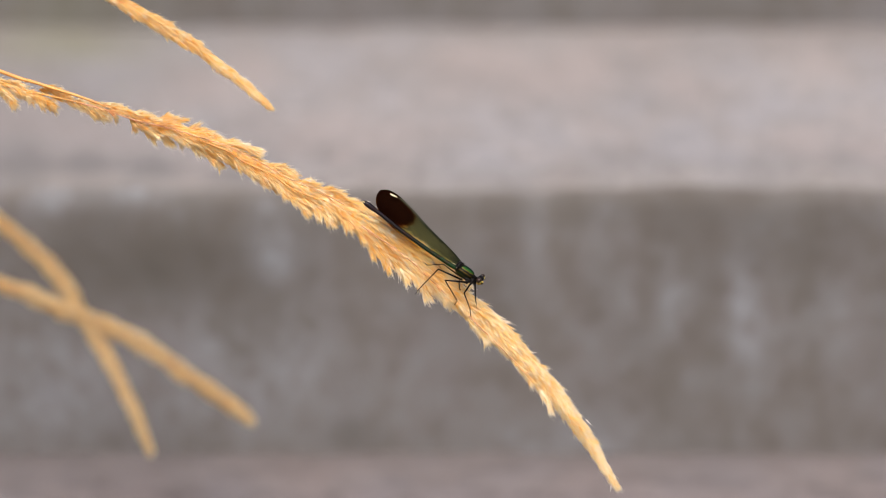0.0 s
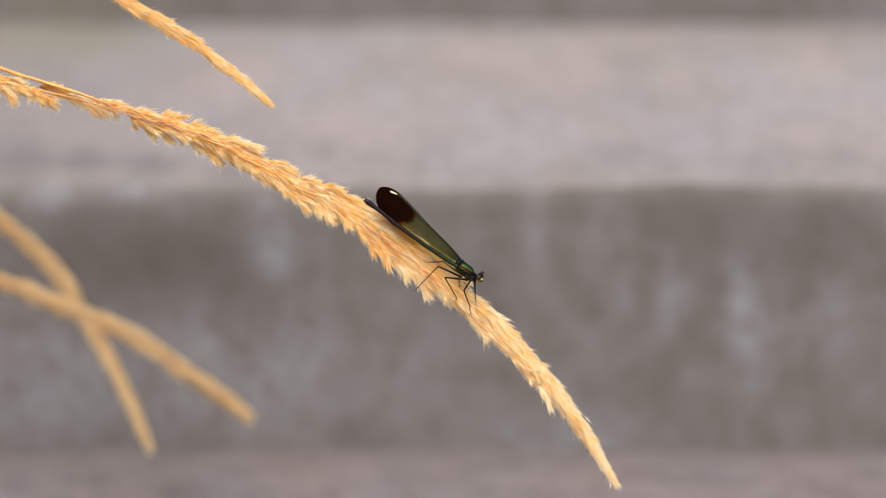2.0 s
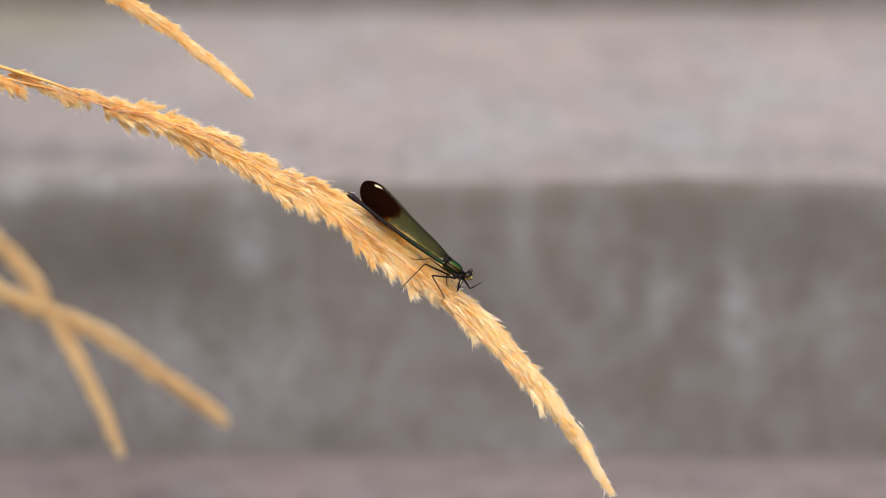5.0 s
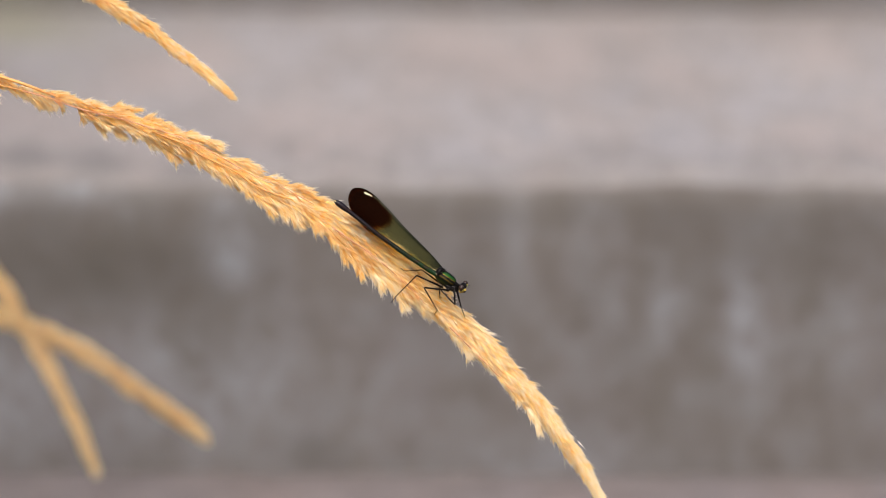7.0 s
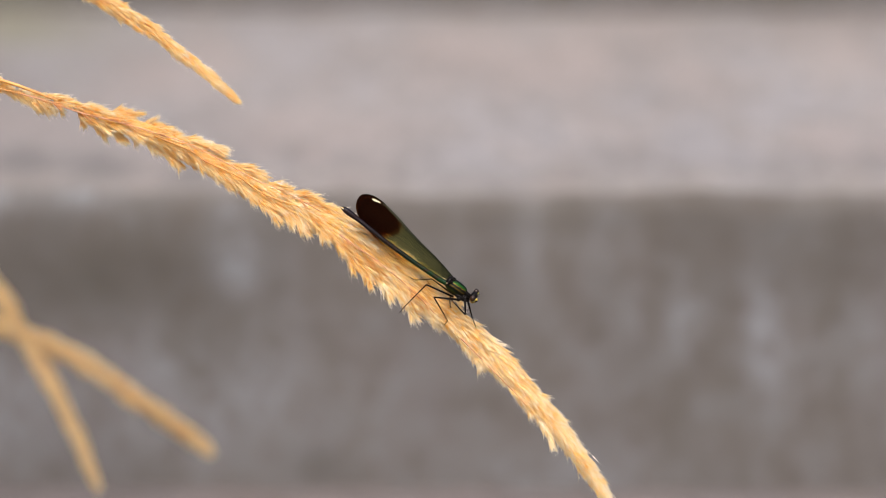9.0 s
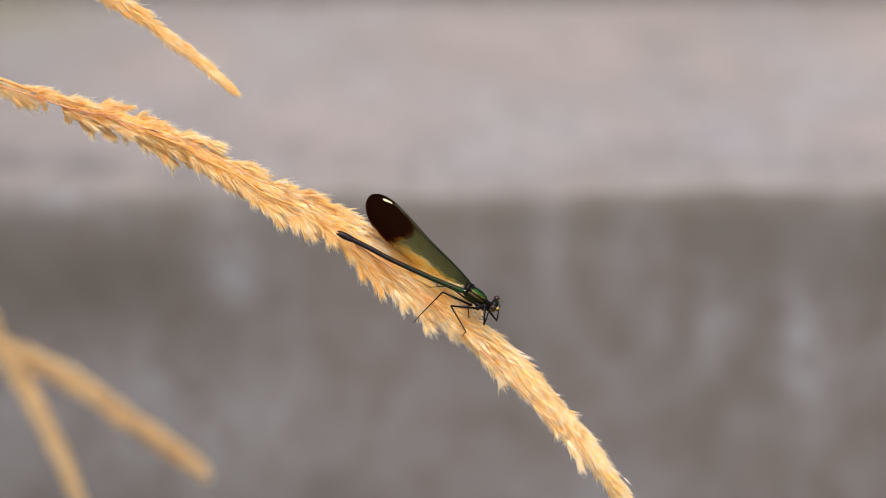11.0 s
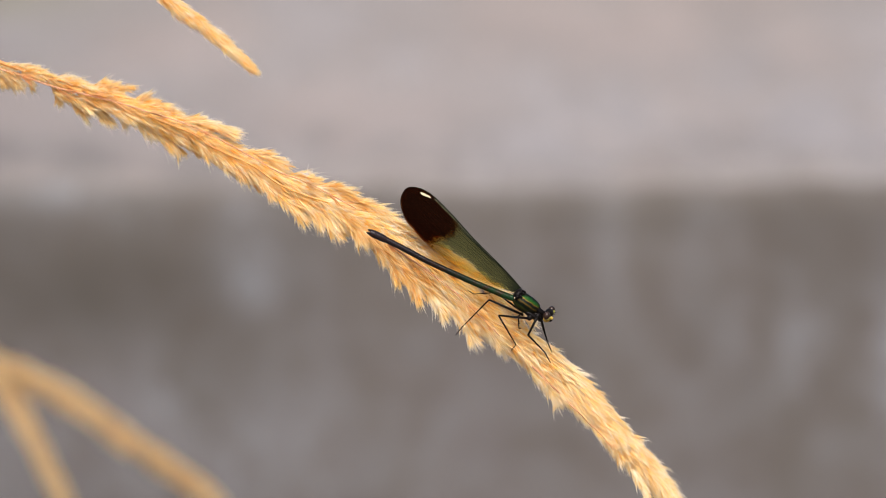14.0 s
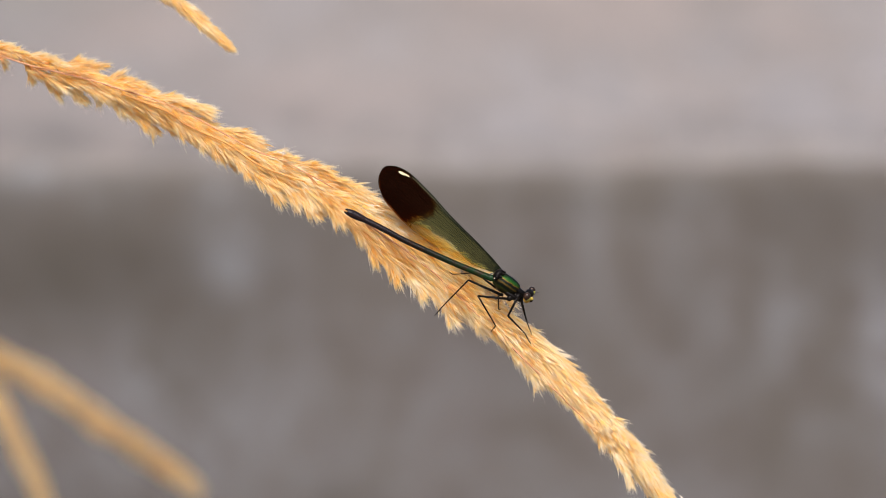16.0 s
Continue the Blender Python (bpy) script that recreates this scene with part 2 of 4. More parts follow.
def wing_material(name, tint, skin, covers, rough, gloss=0.04):
    """Wing skin: part of the light goes straight through it, tinted; denser towards the front margin."""
    n = Nodes(name)
    pos = n.add("TexCoord").outputs["Object"]
    f = n.noise(pos, 600.0, 3.0)
    col = n.mix(f, skin, tuple(c * 1.7 for c in skin))
    n.set(Base_Color=col, Roughness=rough)
    n.bsdf.inputs["Specular IOR Level"].default_value = gloss
    dot = n.tree.nodes.new("ShaderNodeVectorMath")
    dot.operation = "DOT_PRODUCT"
    n.put(dot.inputs[0], pos)
    dot.inputs[1].default_value = (0.667, 0.745, 0.0)
    chord = n.add("MapRange", Value=n.math("ADD", dot.outputs["Value"], n.math("MULTIPLY", n.math("SUBTRACT", f, 0.5), 0.002)))
    for key, value in (("From Min", -0.0030), ("From Max", 0.0000), ("To Min", covers[0]), ("To Max", covers[1])):
        chord.inputs[key].default_value = value
    clear = n.add("BsdfTransparent", Color=(*tint, 1))
    mixer = n.add("MixShader", Fac=chord.outputs[0])
    n.put(mixer.inputs[1], clear.outputs[0])
    n.put(mixer.inputs[2], n.bsdf.outputs[0])
    n.put(n.out.inputs[0], mixer.outputs[0])
    return n.mat


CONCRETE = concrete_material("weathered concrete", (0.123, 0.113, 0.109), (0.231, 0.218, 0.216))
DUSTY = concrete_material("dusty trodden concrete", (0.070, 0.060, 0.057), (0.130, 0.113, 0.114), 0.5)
SOIL = soil_material()
HUSK = husk_material("straw husk")
HUSK_ONE = husk_material("straw husk, single", True)
HUSK_PALE = husk_material("weathered straw husk", False, [(0.0, (0.62, 0.45, 0.22)), (0.3, (0.75, 0.60, 0.34)), (0.65, (0.82, 0.71, 0.46)), (1.0, (0.88, 0.81, 0.62))])
HUSK_RED = husk_material("russet straw husk", False, [(0.0, (0.70, 0.41, 0.20)), (0.4, (0.82, 0.56, 0.28)), (0.75, (0.88, 0.68, 0.40)), (1.0, (0.92, 0.80, 0.55))])
BLEACHED = husk_material("bleached husk", False, [(0.0, (0.86, 0.82, 0.74)), (0.5, (0.90, 0.87, 0.80)), (1.0, (0.94, 0.92, 0.88))])
CULM = culm_material("golden culm", (0.62, 0.31, 0.075), (0.44, 0.185, 0.045))
TWIG = culm_material("reddish branch", (0.48, 0.235, 0.115), (0.34, 0.150, 0.075))
THORAX = metal_body_material("green bronze armour", [(0.10, (0.004, 0.006, 0.003)), (0.17, (0.026, 0.026, 0.006)), (0.23, (0.014, 0.024, 0.006)), (0.27, (0.003, 0.005, 0.003)), (0.37, (0.004, 0.008, 0.004)),
                             (0.41, (0.070, 0.036, 0.007)), (0.46, (0.030, 0.030, 0.006)), (0.49, (0.003, 0.004, 0.003)), (0.57, (0.003, 0.005, 0.003)), (0.605, (0.105, 0.065, 0.009)),
                             (0.64, (0.024, 0.062, 0.008)), (0.72, (0.007, 0.050, 0.009)), (0.79, (0.005, 0.024, 0.008)), (0.86, (0.003, 0.004, 0.003))], (0.55, 0.83, 0.0), 190.0, 0.33, 0.5, 0.30, 0.10, 0.5, (0.014, 0.010, 0.006), 0.08)
ABDOMEN = metal_body_material("dark green bronze abdomen", [(0.10, (0.009, 0.007, 0.010)), (0.45, (0.006, 0.005, 0.005)), (0.66, (0.005, 0.010, 0.005)), (0.80, (0.005, 0.018, 0.006)), (1.0, (0.005, 0.028, 0.009))], (0.92, -0.40, 0.0), 24.0, 0.22, 1.0, 0.0, 0.16, 0.8, (0.019, 0.008, 0.004), 0.13)
BLACK = plain_insect_material("black chitin", (0.007, 0.0056, 0.0053), (0.002, 0.0018, 0.0016), 0.42, gloss=0.09)
EYE = plain_insect_material("brown compound eye", (0.034, 0.016, 0.009), (0.007, 0.005, 0.004), 0.28, 1100.0, 0.26)
AMBER = plain_insect_material("amber cheek", (0.30, 0.20, 0.035), (0.15, 0.09, 0.02), 0.45)
EYE_UNDER = plain_insect_material("yellow-green lower eye", (0.42, 0.42, 0.10), (0.26, 0.27, 0.06), 0.4)
YELLOW = plain_insect_material("yellow face", (0.52, 0.40, 0.07), (0.32, 0.22, 0.04), 0.4)
STIGMA = plain_insect_material("cream wing spot", (0.62, 0.58, 0.40), (0.45, 0.41, 0.27), 0.5)
SKIN = wing_material("amber hindwing skin", (1.0, 0.95, 0.72), (0.030, 0.042, 0.020), (0.0, 0.03), 0.35)
FORE_SKIN = wing_material("smoky forewing skin", (0.86, 0.89, 0.74), (0.020, 0.030, 0.014), (0.0, 0.07), 0.35)
DARK_SKIN = wing_material("dark brown wing skin", (0.50, 0.19, 0.07), (0.0070, 0.0022, 0.0010), (0.40, 0.70), 0.6, 0.0)
BAND_SKIN = wing_material("brown wing skin", (0.80, 0.58, 0.34), (0.012, 0.005, 0.002), (0.10, 0.25), 0.6, 0.0)
DARK_VEIN = plain_insect_material("dark brown vein", (0.007, 0.0025, 0.0014), (0.003, 0.001, 0.0006), 0.6, gloss=0.0)
VEIN = plain_insect_material("dark green vein", (0.006, 0.009, 0.005), (0.002, 0.004, 0.002), 0.4, gloss=0.04)


# ---- building blocks ----
def mesh_of(name, verts, faces, material, smooth=True, traits=None):
    me = bpy.data.meshes.new(name)
    me.from_pydata([tuple(v) for v in verts], [], faces)
    for key, values in (traits or {}).items():
        me.attributes.new(key, "FLOAT", "POINT").data.foreach_set("value", values)
    me.materials.append(material)
    if smooth:
        me.polygons.foreach_set("use_smooth", [True] * len(me.polygons))
    me.update()
    return me


def part(name, geometry, material, parent, label="", smooth=True, at=None):
    """One mesh object under a thing or a part; at: its origin in the parent's space, in metres."""
    ob = new(name, mesh_of(name, geometry[0], geometry[1], material, smooth, *geometry[2:]))
    ob.parent = parent
    if at is not None:
        ob.location = at
    return tagged(ob, label)


def thing(name, m, label, category, group=""):
    ob = new(name)
    ob.empty_display_size = 0.01
    ob.matrix_world = m
    return tagged(ob, label, category, group)


def spline(points, count):
    """Catmull-Rom curve through the points, evenly stepped by index."""
    pts = [Vector(q) for q in points]
    pts = [pts[0] * 2 - pts[1]] + pts + [pts[-1] * 2 - pts[-2]]
    out = []
    spans = len(pts) - 3
    for i in range(count):
        x = i / (count - 1) * spans
        k = min(int(x), spans - 1)
        f = x - k
        a, b, c, d = pts[k:k + 4]
        out.append(0.5 * ((2 * b) + (c - a) * f + (2 * a - 5 * b + 4 * c - d) * f * f + (3 * b - a - 3 * c + d) * f ** 3))
    return out


def tube(points, radii, sides=6):
    """A round tube along points, closed at both ends."""
    verts, faces = [], []
    n = len(points)
    side = None
    for i, q in enumerate(points):
        t = (points[min(i + 1, n - 1)] - points[max(i - 1, 0)]).normalized()
        if side is None:
            side = t.orthogonal().normalized()
        side = (side - t * side.dot(t)).normalized()
        other = t.cross(side)
        r = radii[i] if isinstance(radii, (list, tuple)) else radii
        for j in range(sides):
            a = 2 * math.pi * j / sides
            verts.append(q + side * (math.cos(a) * r) + other * (math.sin(a) * r))
    for i in range(n - 1):
        for j in range(sides):
            k = (j + 1) % sides
            faces.append((i * sides + j, i * sides + k, (i + 1) * sides + k, (i + 1) * sides + j))
    faces.append(tuple(reversed(range(sides))))
    faces.append(tuple((n - 1) * sides + j for j in range(sides)))
    return verts, faces


def joined(*pieces):
    verts, faces = [], []
    for v, f in pieces:
        o = len(verts)
        verts += list(v)
        faces += [tuple(i + o for i in q) for q in f]
    return verts, faces


def ball(centre, axes, rings=10, sides=14):
    """An ellipsoid with three half axes given as vectors."""
    verts, faces = [], []
    c = Vector(centre)
    a, b, d = (Vector(q) for q in axes)
    for i in range(rings + 1):
        th = math.pi * i / rings
        for j in range(sides):
            ph = 2 * math.pi * j / sides
            verts.append(c + a * math.cos(th) + (b * math.cos(ph) + d * math.sin(ph)) * math.sin(th))
    for i in range(rings):
        for j in range(sides):
            k = (j + 1) % sides
            faces.append((i * sides + j, (i + 1) * sides + j, (i + 1) * sides + k, i * sides + k))
    return verts, faces


def lerp_table(table, x):
    """Value at x in a table of (x, value) rows."""
    if x <= table[0][0]:
        return table[0][1]
    for (x0, y0), (x1, y1) in zip(table, table[1:]):
        if x <= x1:
            return y0 + (y1 - y0) * (x - x0) / (x1 - x0)
    return table[-1][1]


# ---- ground and steps ----
def ground():
    """Soil round the steps; fine near the plant, one sheet to the horizon."""
    xs = [-400, -60, -10, -3] + [-1.5 + 0.06 * i for i in range(51)] + [3, 10, 60, 400]
    ys = [-400, -60, -12] + [-5 + 0.5 * i for i in range(8)] + [-1 + 0.06 * i for i in range(18)] + [0.5, 2, 10, 60, 400]
    verts = []
    for y in ys:
        for x in xs:
            near = 1.0 if abs(x) < 1.6 and -1.1 < y < -0.05 else 0.0
            verts.append((x, y, -0.12 + near * 0.008 * noise.noise(Vector((x * 9, y * 9, 3)))))
    w = len(xs)
    faces = [(j * w + i, j * w + i + 1, (j + 1) * w + i + 1, (j + 1) * w + i) for j in range(len(ys) - 1) for i in range(w - 1)]
    return tagged(new("ground", mesh_of("ground", verts, faces, SOIL)), "bare dry brown soil at the foot of the steps", "ground", kind="structure")


def step(name, front, back, low, high, seed, label, material):
    """A cast concrete step with a worn, uneven nosing."""
    radius = 0.014
    prof = [(back, low), (back, high)]
    prof += [(back + (front + radius - back) * f, high) for f in (0.12, 0.3, 0.5, 0.7, 0.85, 0.95, 1.0)]
    prof += [(front + radius - radius * math.sin(a), high - radius + radius * math.cos(a)) for a in (0.4, 0.8, 1.2)]
    prof += [(front, high - radius - (high - radius - low) * f) for f in (0.0, 0.08, 0.2, 0.4, 0.6, 0.8, 1.0)]
    xs = [-2.2 + 0.2 * i for i in range(9)] + [-0.4 + 0.006 * i for i in range(134)] + [0.42 + 0.2 * i for i in range(10)]
    verts, faces = [], []
    m = len(prof)
    for x in xs:
        for k, (y, z) in enumerate(prof):
            if k < 2:
                verts.append((x, y, z))
                continue
            q = Vector((x * 30, y * 30, z * 30 + seed))
            amp = 0.0010
            if 7 <= k <= 13:
                amp = 0.0022
            chip = max(0.0, noise.noise(Vector((x * 38, seed * 3.1, 1.0))) - 0.25) * 0.006 if 7 <= k <= 13 else 0.0
            verts.append((x, y + amp * noise.noise(q) + chip, z + amp * noise.noise(q + Vector((9, 4, 2))) - chip))
    for i in range(len(xs) - 1):
        for k in range(m):
            k2 = (k + 1) % m
            faces.append((i * m + k, i * m + k2, (i + 1) * m + k2, (i + 1) * m + k))
    faces.append(tuple(reversed(range(m))))
    faces.append(tuple((len(xs) - 1) * m + k for k in range(m)))
    ob = new(name, mesh_of(name, verts, faces, material))
    bm = bmesh.new()
    bm.from_mesh(ob.data)
    bmesh.ops.recalc_face_normals(bm, faces=bm.faces)
    bm.to_mesh(ob.data)
    bm.free()
    return tagged(ob, label, "concrete step", kind="structure")


ground()
step("step_lower", -0.03, 0.34, -0.16, 0.0, 2.0, "low worn grey concrete step, stained and dusty", DUSTY)
step("step_middle", 0.298, 0.66, -0.16, 0.1100, 7.0, "grey concrete step with pale top, lime-streaked face with painted shade", CONCRETE)
step("step_upper", 0.557, 2.4, -0.16, 0.215, 11.0, "upper grey concrete step with a darker face", DUSTY)


# ---- grass heads ----
def husk(seed, folds=2):
    """One spikelet, a unit long along z: keeled, long-pointed husks that part at the tip."""
    rnd = random.Random(seed)
    verts, faces = [], []
    for side in range(folds):
        turn = math.pi * side + rnd.uniform(-0.5, 0.5)
        c, s = math.cos(turn), math.sin(turn)
        wide = rnd.uniform(0.040, 0.066) if seed < 8 else rnd.uniform(0.014, 0.020)
        tip = (1.0 if seed < 8 else 1.3) if side == 0 else rnd.uniform(0.70, 0.96)
        lean = rnd.uniform(0.02, 0.13)
        rows = [(0.0, 0.016, 0.012), (0.24 * tip, wide, 0.050), (0.52 * tip, wide * 0.66, 0.050 + lean * 0.35), (0.78 * tip, wide * 0.22, 0.035 + lean * 0.7)]
        o = len(verts)
        for z, half, out in rows:
            for e in (-half, 0.0, half):
                ox, oy = e, out if e == 0.0 else out - min(half * 0.8, out * 0.7)
                verts.append(Vector((ox * c - oy * s, ox * s + oy * c, z)))
        oy = 0.03 + lean
        verts.append(Vector((-oy * s, oy * c, tip)))
        for r in range(3):
            for k in range(2):
                a = o + r * 3 + k
                faces.append((a, a + 1, a + 4, a + 3))
        faces += [(o + 9, o + 10, o + 12), (o + 10, o + 11, o + 12)]
    return verts, faces


HUSKS = [husk(i) for i in range(11)]
HUSK_NP = [np.array([tuple(v) for v in g[0]]) for g in HUSKS]
HUSK_ALONG = [np.clip(a[:, 2], 0.0, 1.0) for a in HUSK_NP]
HUSK_MESHES = []


def husk_frame(at, way, length, fat, roll):
    q = way.to_track_quat("Z", "Y").to_matrix() @ Matrix.Rotation(roll, 3, "Z")
    return Matrix.Translation(at) @ (q @ Matrix.Diagonal((length * fat, length * fat, length))).to_4x4()


def clump(rnd, line, outward, reach, count, length, base, spread, size=(8, 13), fat=(0.8, 1.3)):
    """Spikelets in small tufts along a branch line, each tuft leaning out its own way: list of poses."""
    out = []
    n = len(line)
    tone = rnd.gauss(0, 0.10)
    while len(out) < count:
        x = rnd.uniform(0, n - 1.001)
        k = int(x)
        at = line[k].lerp(line[k + 1], x - k)
        way = (line[k + 1] - line[k]).normalized()
        side = Matrix.Rotation(rnd.uniform(0, 2 * math.pi), 3, way) @ way.orthogonal().normalized()
        side = (side + outward * 0.75).normalized()
        grow = 1.0 - 0.35 * (x / n)
        tuft = (way + side * rnd.uniform(0.12, spread) + Vector((0, 0, -0.06))).normalized()
        at = at + side * (reach * rnd.uniform(0.0, 0.72) * grow)
        shade = tone + rnd.gauss(0, 0.20)
        for i in range(rnd.randint(*size)):
            fan = Vector((rnd.gauss(0, 0.075), rnd.gauss(0, 0.075), rnd.gauss(0, 0.075)))
            w = (tuft + fan).normalized()
            foot = at + tuft * (length * rnd.uniform(-0.35, 0.35)) + fan * (length * 0.5)
            out.append((husk_frame(foot - base, w, length * rnd.uniform(0.72, 1.15), rnd.uniform(*fat), rnd.uniform(0, 6.28)), shade))
    return out


def clump_mesh(rnd, poses):
    verts, faces, along, shades = [], [], [], []
    o = 0
    for m, shade in poses:
        k = rnd.randrange(len(HUSKS))
        a = np.array(m)
        verts.append(HUSK_NP[k] @ a[:3, :3].T + a[:3, 3])
        along.append(HUSK_ALONG[k])
        shades.append(np.full(len(HUSK_NP[k]), shade))
        faces += [tuple(i + o for i in f) for f in HUSKS[k][1]]
        o += len(HUSK_NP[k])
    return np.concatenate(verts).tolist(), faces, {"along": np.concatenate(along), "shade": np.concatenate(shades)}


def grass_head(seed, culm, axis, widths, extra, branches, per_branch, label, w_axis=0.0, single_from=None, singles=0, deep=1.0, root=(0, 0), bulk=1.0, ribs=(), pale=(), husk_look=None, recede=0.0, start=-0.03, russet=(), core=1500, slide=0.0):
    """A drooping dry grass head. culm: bare stalk from the root to the head, axis: line of the head, both (u, v) mm;
    widths: (share of the axis, half width mm); extra: side branches of their own as (points, reach)."""
    rnd = random.Random(seed)
    base = Vector((root[0], root[1], -0.12))
    ob = thing("grass_stalk", Matrix.Translation(base), label, "dry grass", "dry grass stalks")


    def put(u, v, w=0.0):
        return place(u + slide, v, w_axis + w - recede * min(1.0, max(0.0, (-u - 50.0) / 100.0)))

    line = spline([put(u, v) for u, v in axis], 121)
    stalk = [base, base + Vector((0.01, 0.0, 0.12))] + [put(u, v) for u, v in culm] + [put(*axis[0])]
    stalk = spline(stalk, 70)
    rachis = stalk[:-1] + [q + OUT * (0.0030 * max(0.0, 1 - i / 24)) for i, q in enumerate(line)]
    rachis = [q + OUT * (0.0030 * max(0.0, (i - 55) / 14)) if i < 69 else q for i, q in enumerate(rachis)]
    rad = [0.0009 - 0.0004 * (i / 69) ** 2 for i in range(69)] + [max(0.00012, 0.0005 - 0.00042 * i / 121) for i in range(121)]
    rod = part("culm", tube([q - base for q in rachis], rad, 8), CULM, ob, "smooth golden straw culm")
    view = OUT
    chosen = []
    jobs = []
    for pts, reach in extra:
        pts = [put(*q) for q in pts]
        mid = pts[len(pts) // 2]
        near = min(line, key=lambda q: (q - mid).length)
        outw = (mid - near)
        outw = outw.normalized() if outw.length > 1e-4 else Vector((0, 0, 1))
        ln = spline(pts, 24)
        size = sum((b - a).length for a, b in zip(ln, ln[1:]))
        jobs.append((ln, outw, reach * 0.001, max(14, int((size * 1000 * 34.0 * bulk + 20) * min(1.0, reach / 1.1))), 0.56, (2, 5), (0.7, 1.05)))
    for b in range(branches):
        s0 = start + (b + rnd.uniform(-0.5, 0.5)) / branches * (0.94 - start)
        s0 = max(s0, start)
        span = rnd.uniform(0.09, 0.17)
        s0 = min(max(s0, 0.0), 0.93)
        span = min(span, 0.995 - s0)
        low = 0.35 if b % 4 == 3 else 1.0
        phi = b * 2.4 + rnd.uniform(-0.4, 0.4)
        ln = []
        for i in range(24):
            f = i / 23
            s = min(max(s0 + span * f, 0.0), 1.0)
            k = min(int(s * 120), 119)
            q = line[k].lerp(line[k + 1], s * 120 - k)
            t = (line[k + 1] - line[k]).normalized()
            a = t.cross(view).normalized()
            r = lerp_table(widths, s) * 0.001
            lift = r * (0.12 + 0.50 * f ** 0.8) * low
            ln.append(q + a * (math.cos(phi) * lift) + view * (math.sin(phi) * lift * deep))
        k = min(int((s0 + span) * 120), 119)
        t = (line[max(k, 0) + 1 if k < 119 else 119] - line[max(k, 0) if k < 119 else 118]).normalized()
        a = t.cross(view).normalized()
        outw = a * math.cos(phi) + view * math.sin(phi)
        r = lerp_table(widths, min(max(s0 + span * 0.6, 0), 1)) * 0.001
        jobs.append((ln, outw, r * 0.40, int(per_branch * 1.6), 0.28 + 0.27 * min(1.0, r / 0.004), (6, 11), (0.75, 1.2)))
    for ln, outw, reach, count, spread, size, fat in jobs:
        tw = part("branch", tube([q - base for q in ln], [0.00022 - 0.00012 * i / 23 for i in range(24)], 5), TWIG, ob, "thin reddish branch")
        poses = clump(rnd, ln, outw, reach, count, 0.0040 * min(1.0, 0.70 + 0.30 * reach / 0.0014), base, spread, size, fat)
        if single_from is not None:
            keep = []
            for m, shade in poses:
                at = m.translation + base
                facing = (at - min(line[::6], key=lambda q: (q - at).length)).dot(view)
                if len(chosen) < singles and single_from[0] < at.x < single_from[1] and facing > 0.0018 and rnd.random() < 0.10:
                    chosen.append(m)
                else:
                    keep.append((m, shade))
            poses = keep
        if poses:
            tagged(part("plume", clump_mesh(rnd, poses), husk_look or HUSK, tw, smooth=False), kind="stuff")
    poses = []
    for i in range(core):
        s = rnd.uniform(max(start, 0.0), 0.96)
        k = min(int(s * 120), 119)
        t = (line[k + 1] - line[k]).normalized()
        a = t.cross(view).normalized()
        phi = rnd.uniform(0, 2 * math.pi)
        side = a * math.cos(phi) + view * math.sin(phi)
        r = lerp_table(widths, s) * 0.001 * 0.80 * math.sqrt(rnd.random())
        way = (t + side * rnd.uniform(0.05, 0.28) + Vector((0, 0, -0.05))).normalized()
        poses.append((husk_frame(line[k] + side * r - base, way, 0.0040 * rnd.uniform(0.75, 1.15), rnd.uniform(1.0, 1.5), rnd.uniform(0, 6.28)), rnd.gauss(-0.06, 0.10)))
    if poses:
        tagged(part("inner_plume", clump_mesh(rnd, poses), husk_look or HUSK, rod, smooth=False), kind="stuff")
    for pts in ribs:
        ln = spline([put(u, v, w) for u, v, w in pts], 40)
        ln = [q + OUT * (0.0005 * math.sin(i * 0.9 + len(pts))) for i, q in enumerate(ln)]
        part("branch", tube([q - base for q in ln], [0.00042 - 0.0002 * i / 39 for i in range(40)], 6), CULM, ob, "thin orange branch")
    for pts in russet:
        ln = spline([put(u, v, w + 1.3) for u, v, w in pts], 40)
        ln = [q + OUT * (0.0006 * math.sin(i * 0.35)) + UP * (0.00012 * math.sin(i * 0.6)) for i, q in enumerate(ln)]
        tw = part("branch", tube([q - base for q in ln], [0.00026 - 0.00014 * i / 39 for i in range(40)], 6), TWIG, ob, "thin reddish branch")
        size = sum((q - p).length for p, q in zip(ln, ln[1:]))
        tagged(part("plume", clump_mesh(rnd, clump(rnd, ln, OUT, 0.0008, int(size * 1400), 0.0034, base, 0.5)), HUSK_RED, tw, smooth=False), kind="stuff")
    for u, v, w, du, dv in pale:
        way = (place(u + du, v + dv, w) - place(u, v, w)).normalized()
        verts, faces = rnd.choice(HUSKS[:8])
        m = husk_frame(place(u, v, w) - base, way, 0.0036, 1.0, rnd.uniform(0, 6))
        part("bleached_husk", ([m @ q for q in verts], faces, {"along": [1.0] * len(verts)}), BLEACHED, ob, "single bleached white husk", smooth=False)
    if chosen and not HUSK_MESHES:
        HUSK_MESHES.extend(mesh_of("spikelet", v, f, HUSK_ONE, False, {"along": a}) for (v, f), a in zip(HUSKS, HUSK_ALONG))
    for m in chosen:
        sp = new("spikelet", rnd.choice(HUSK_MESHES))
        sp.parent = ob
        sp.matrix_basis = m
    return ob


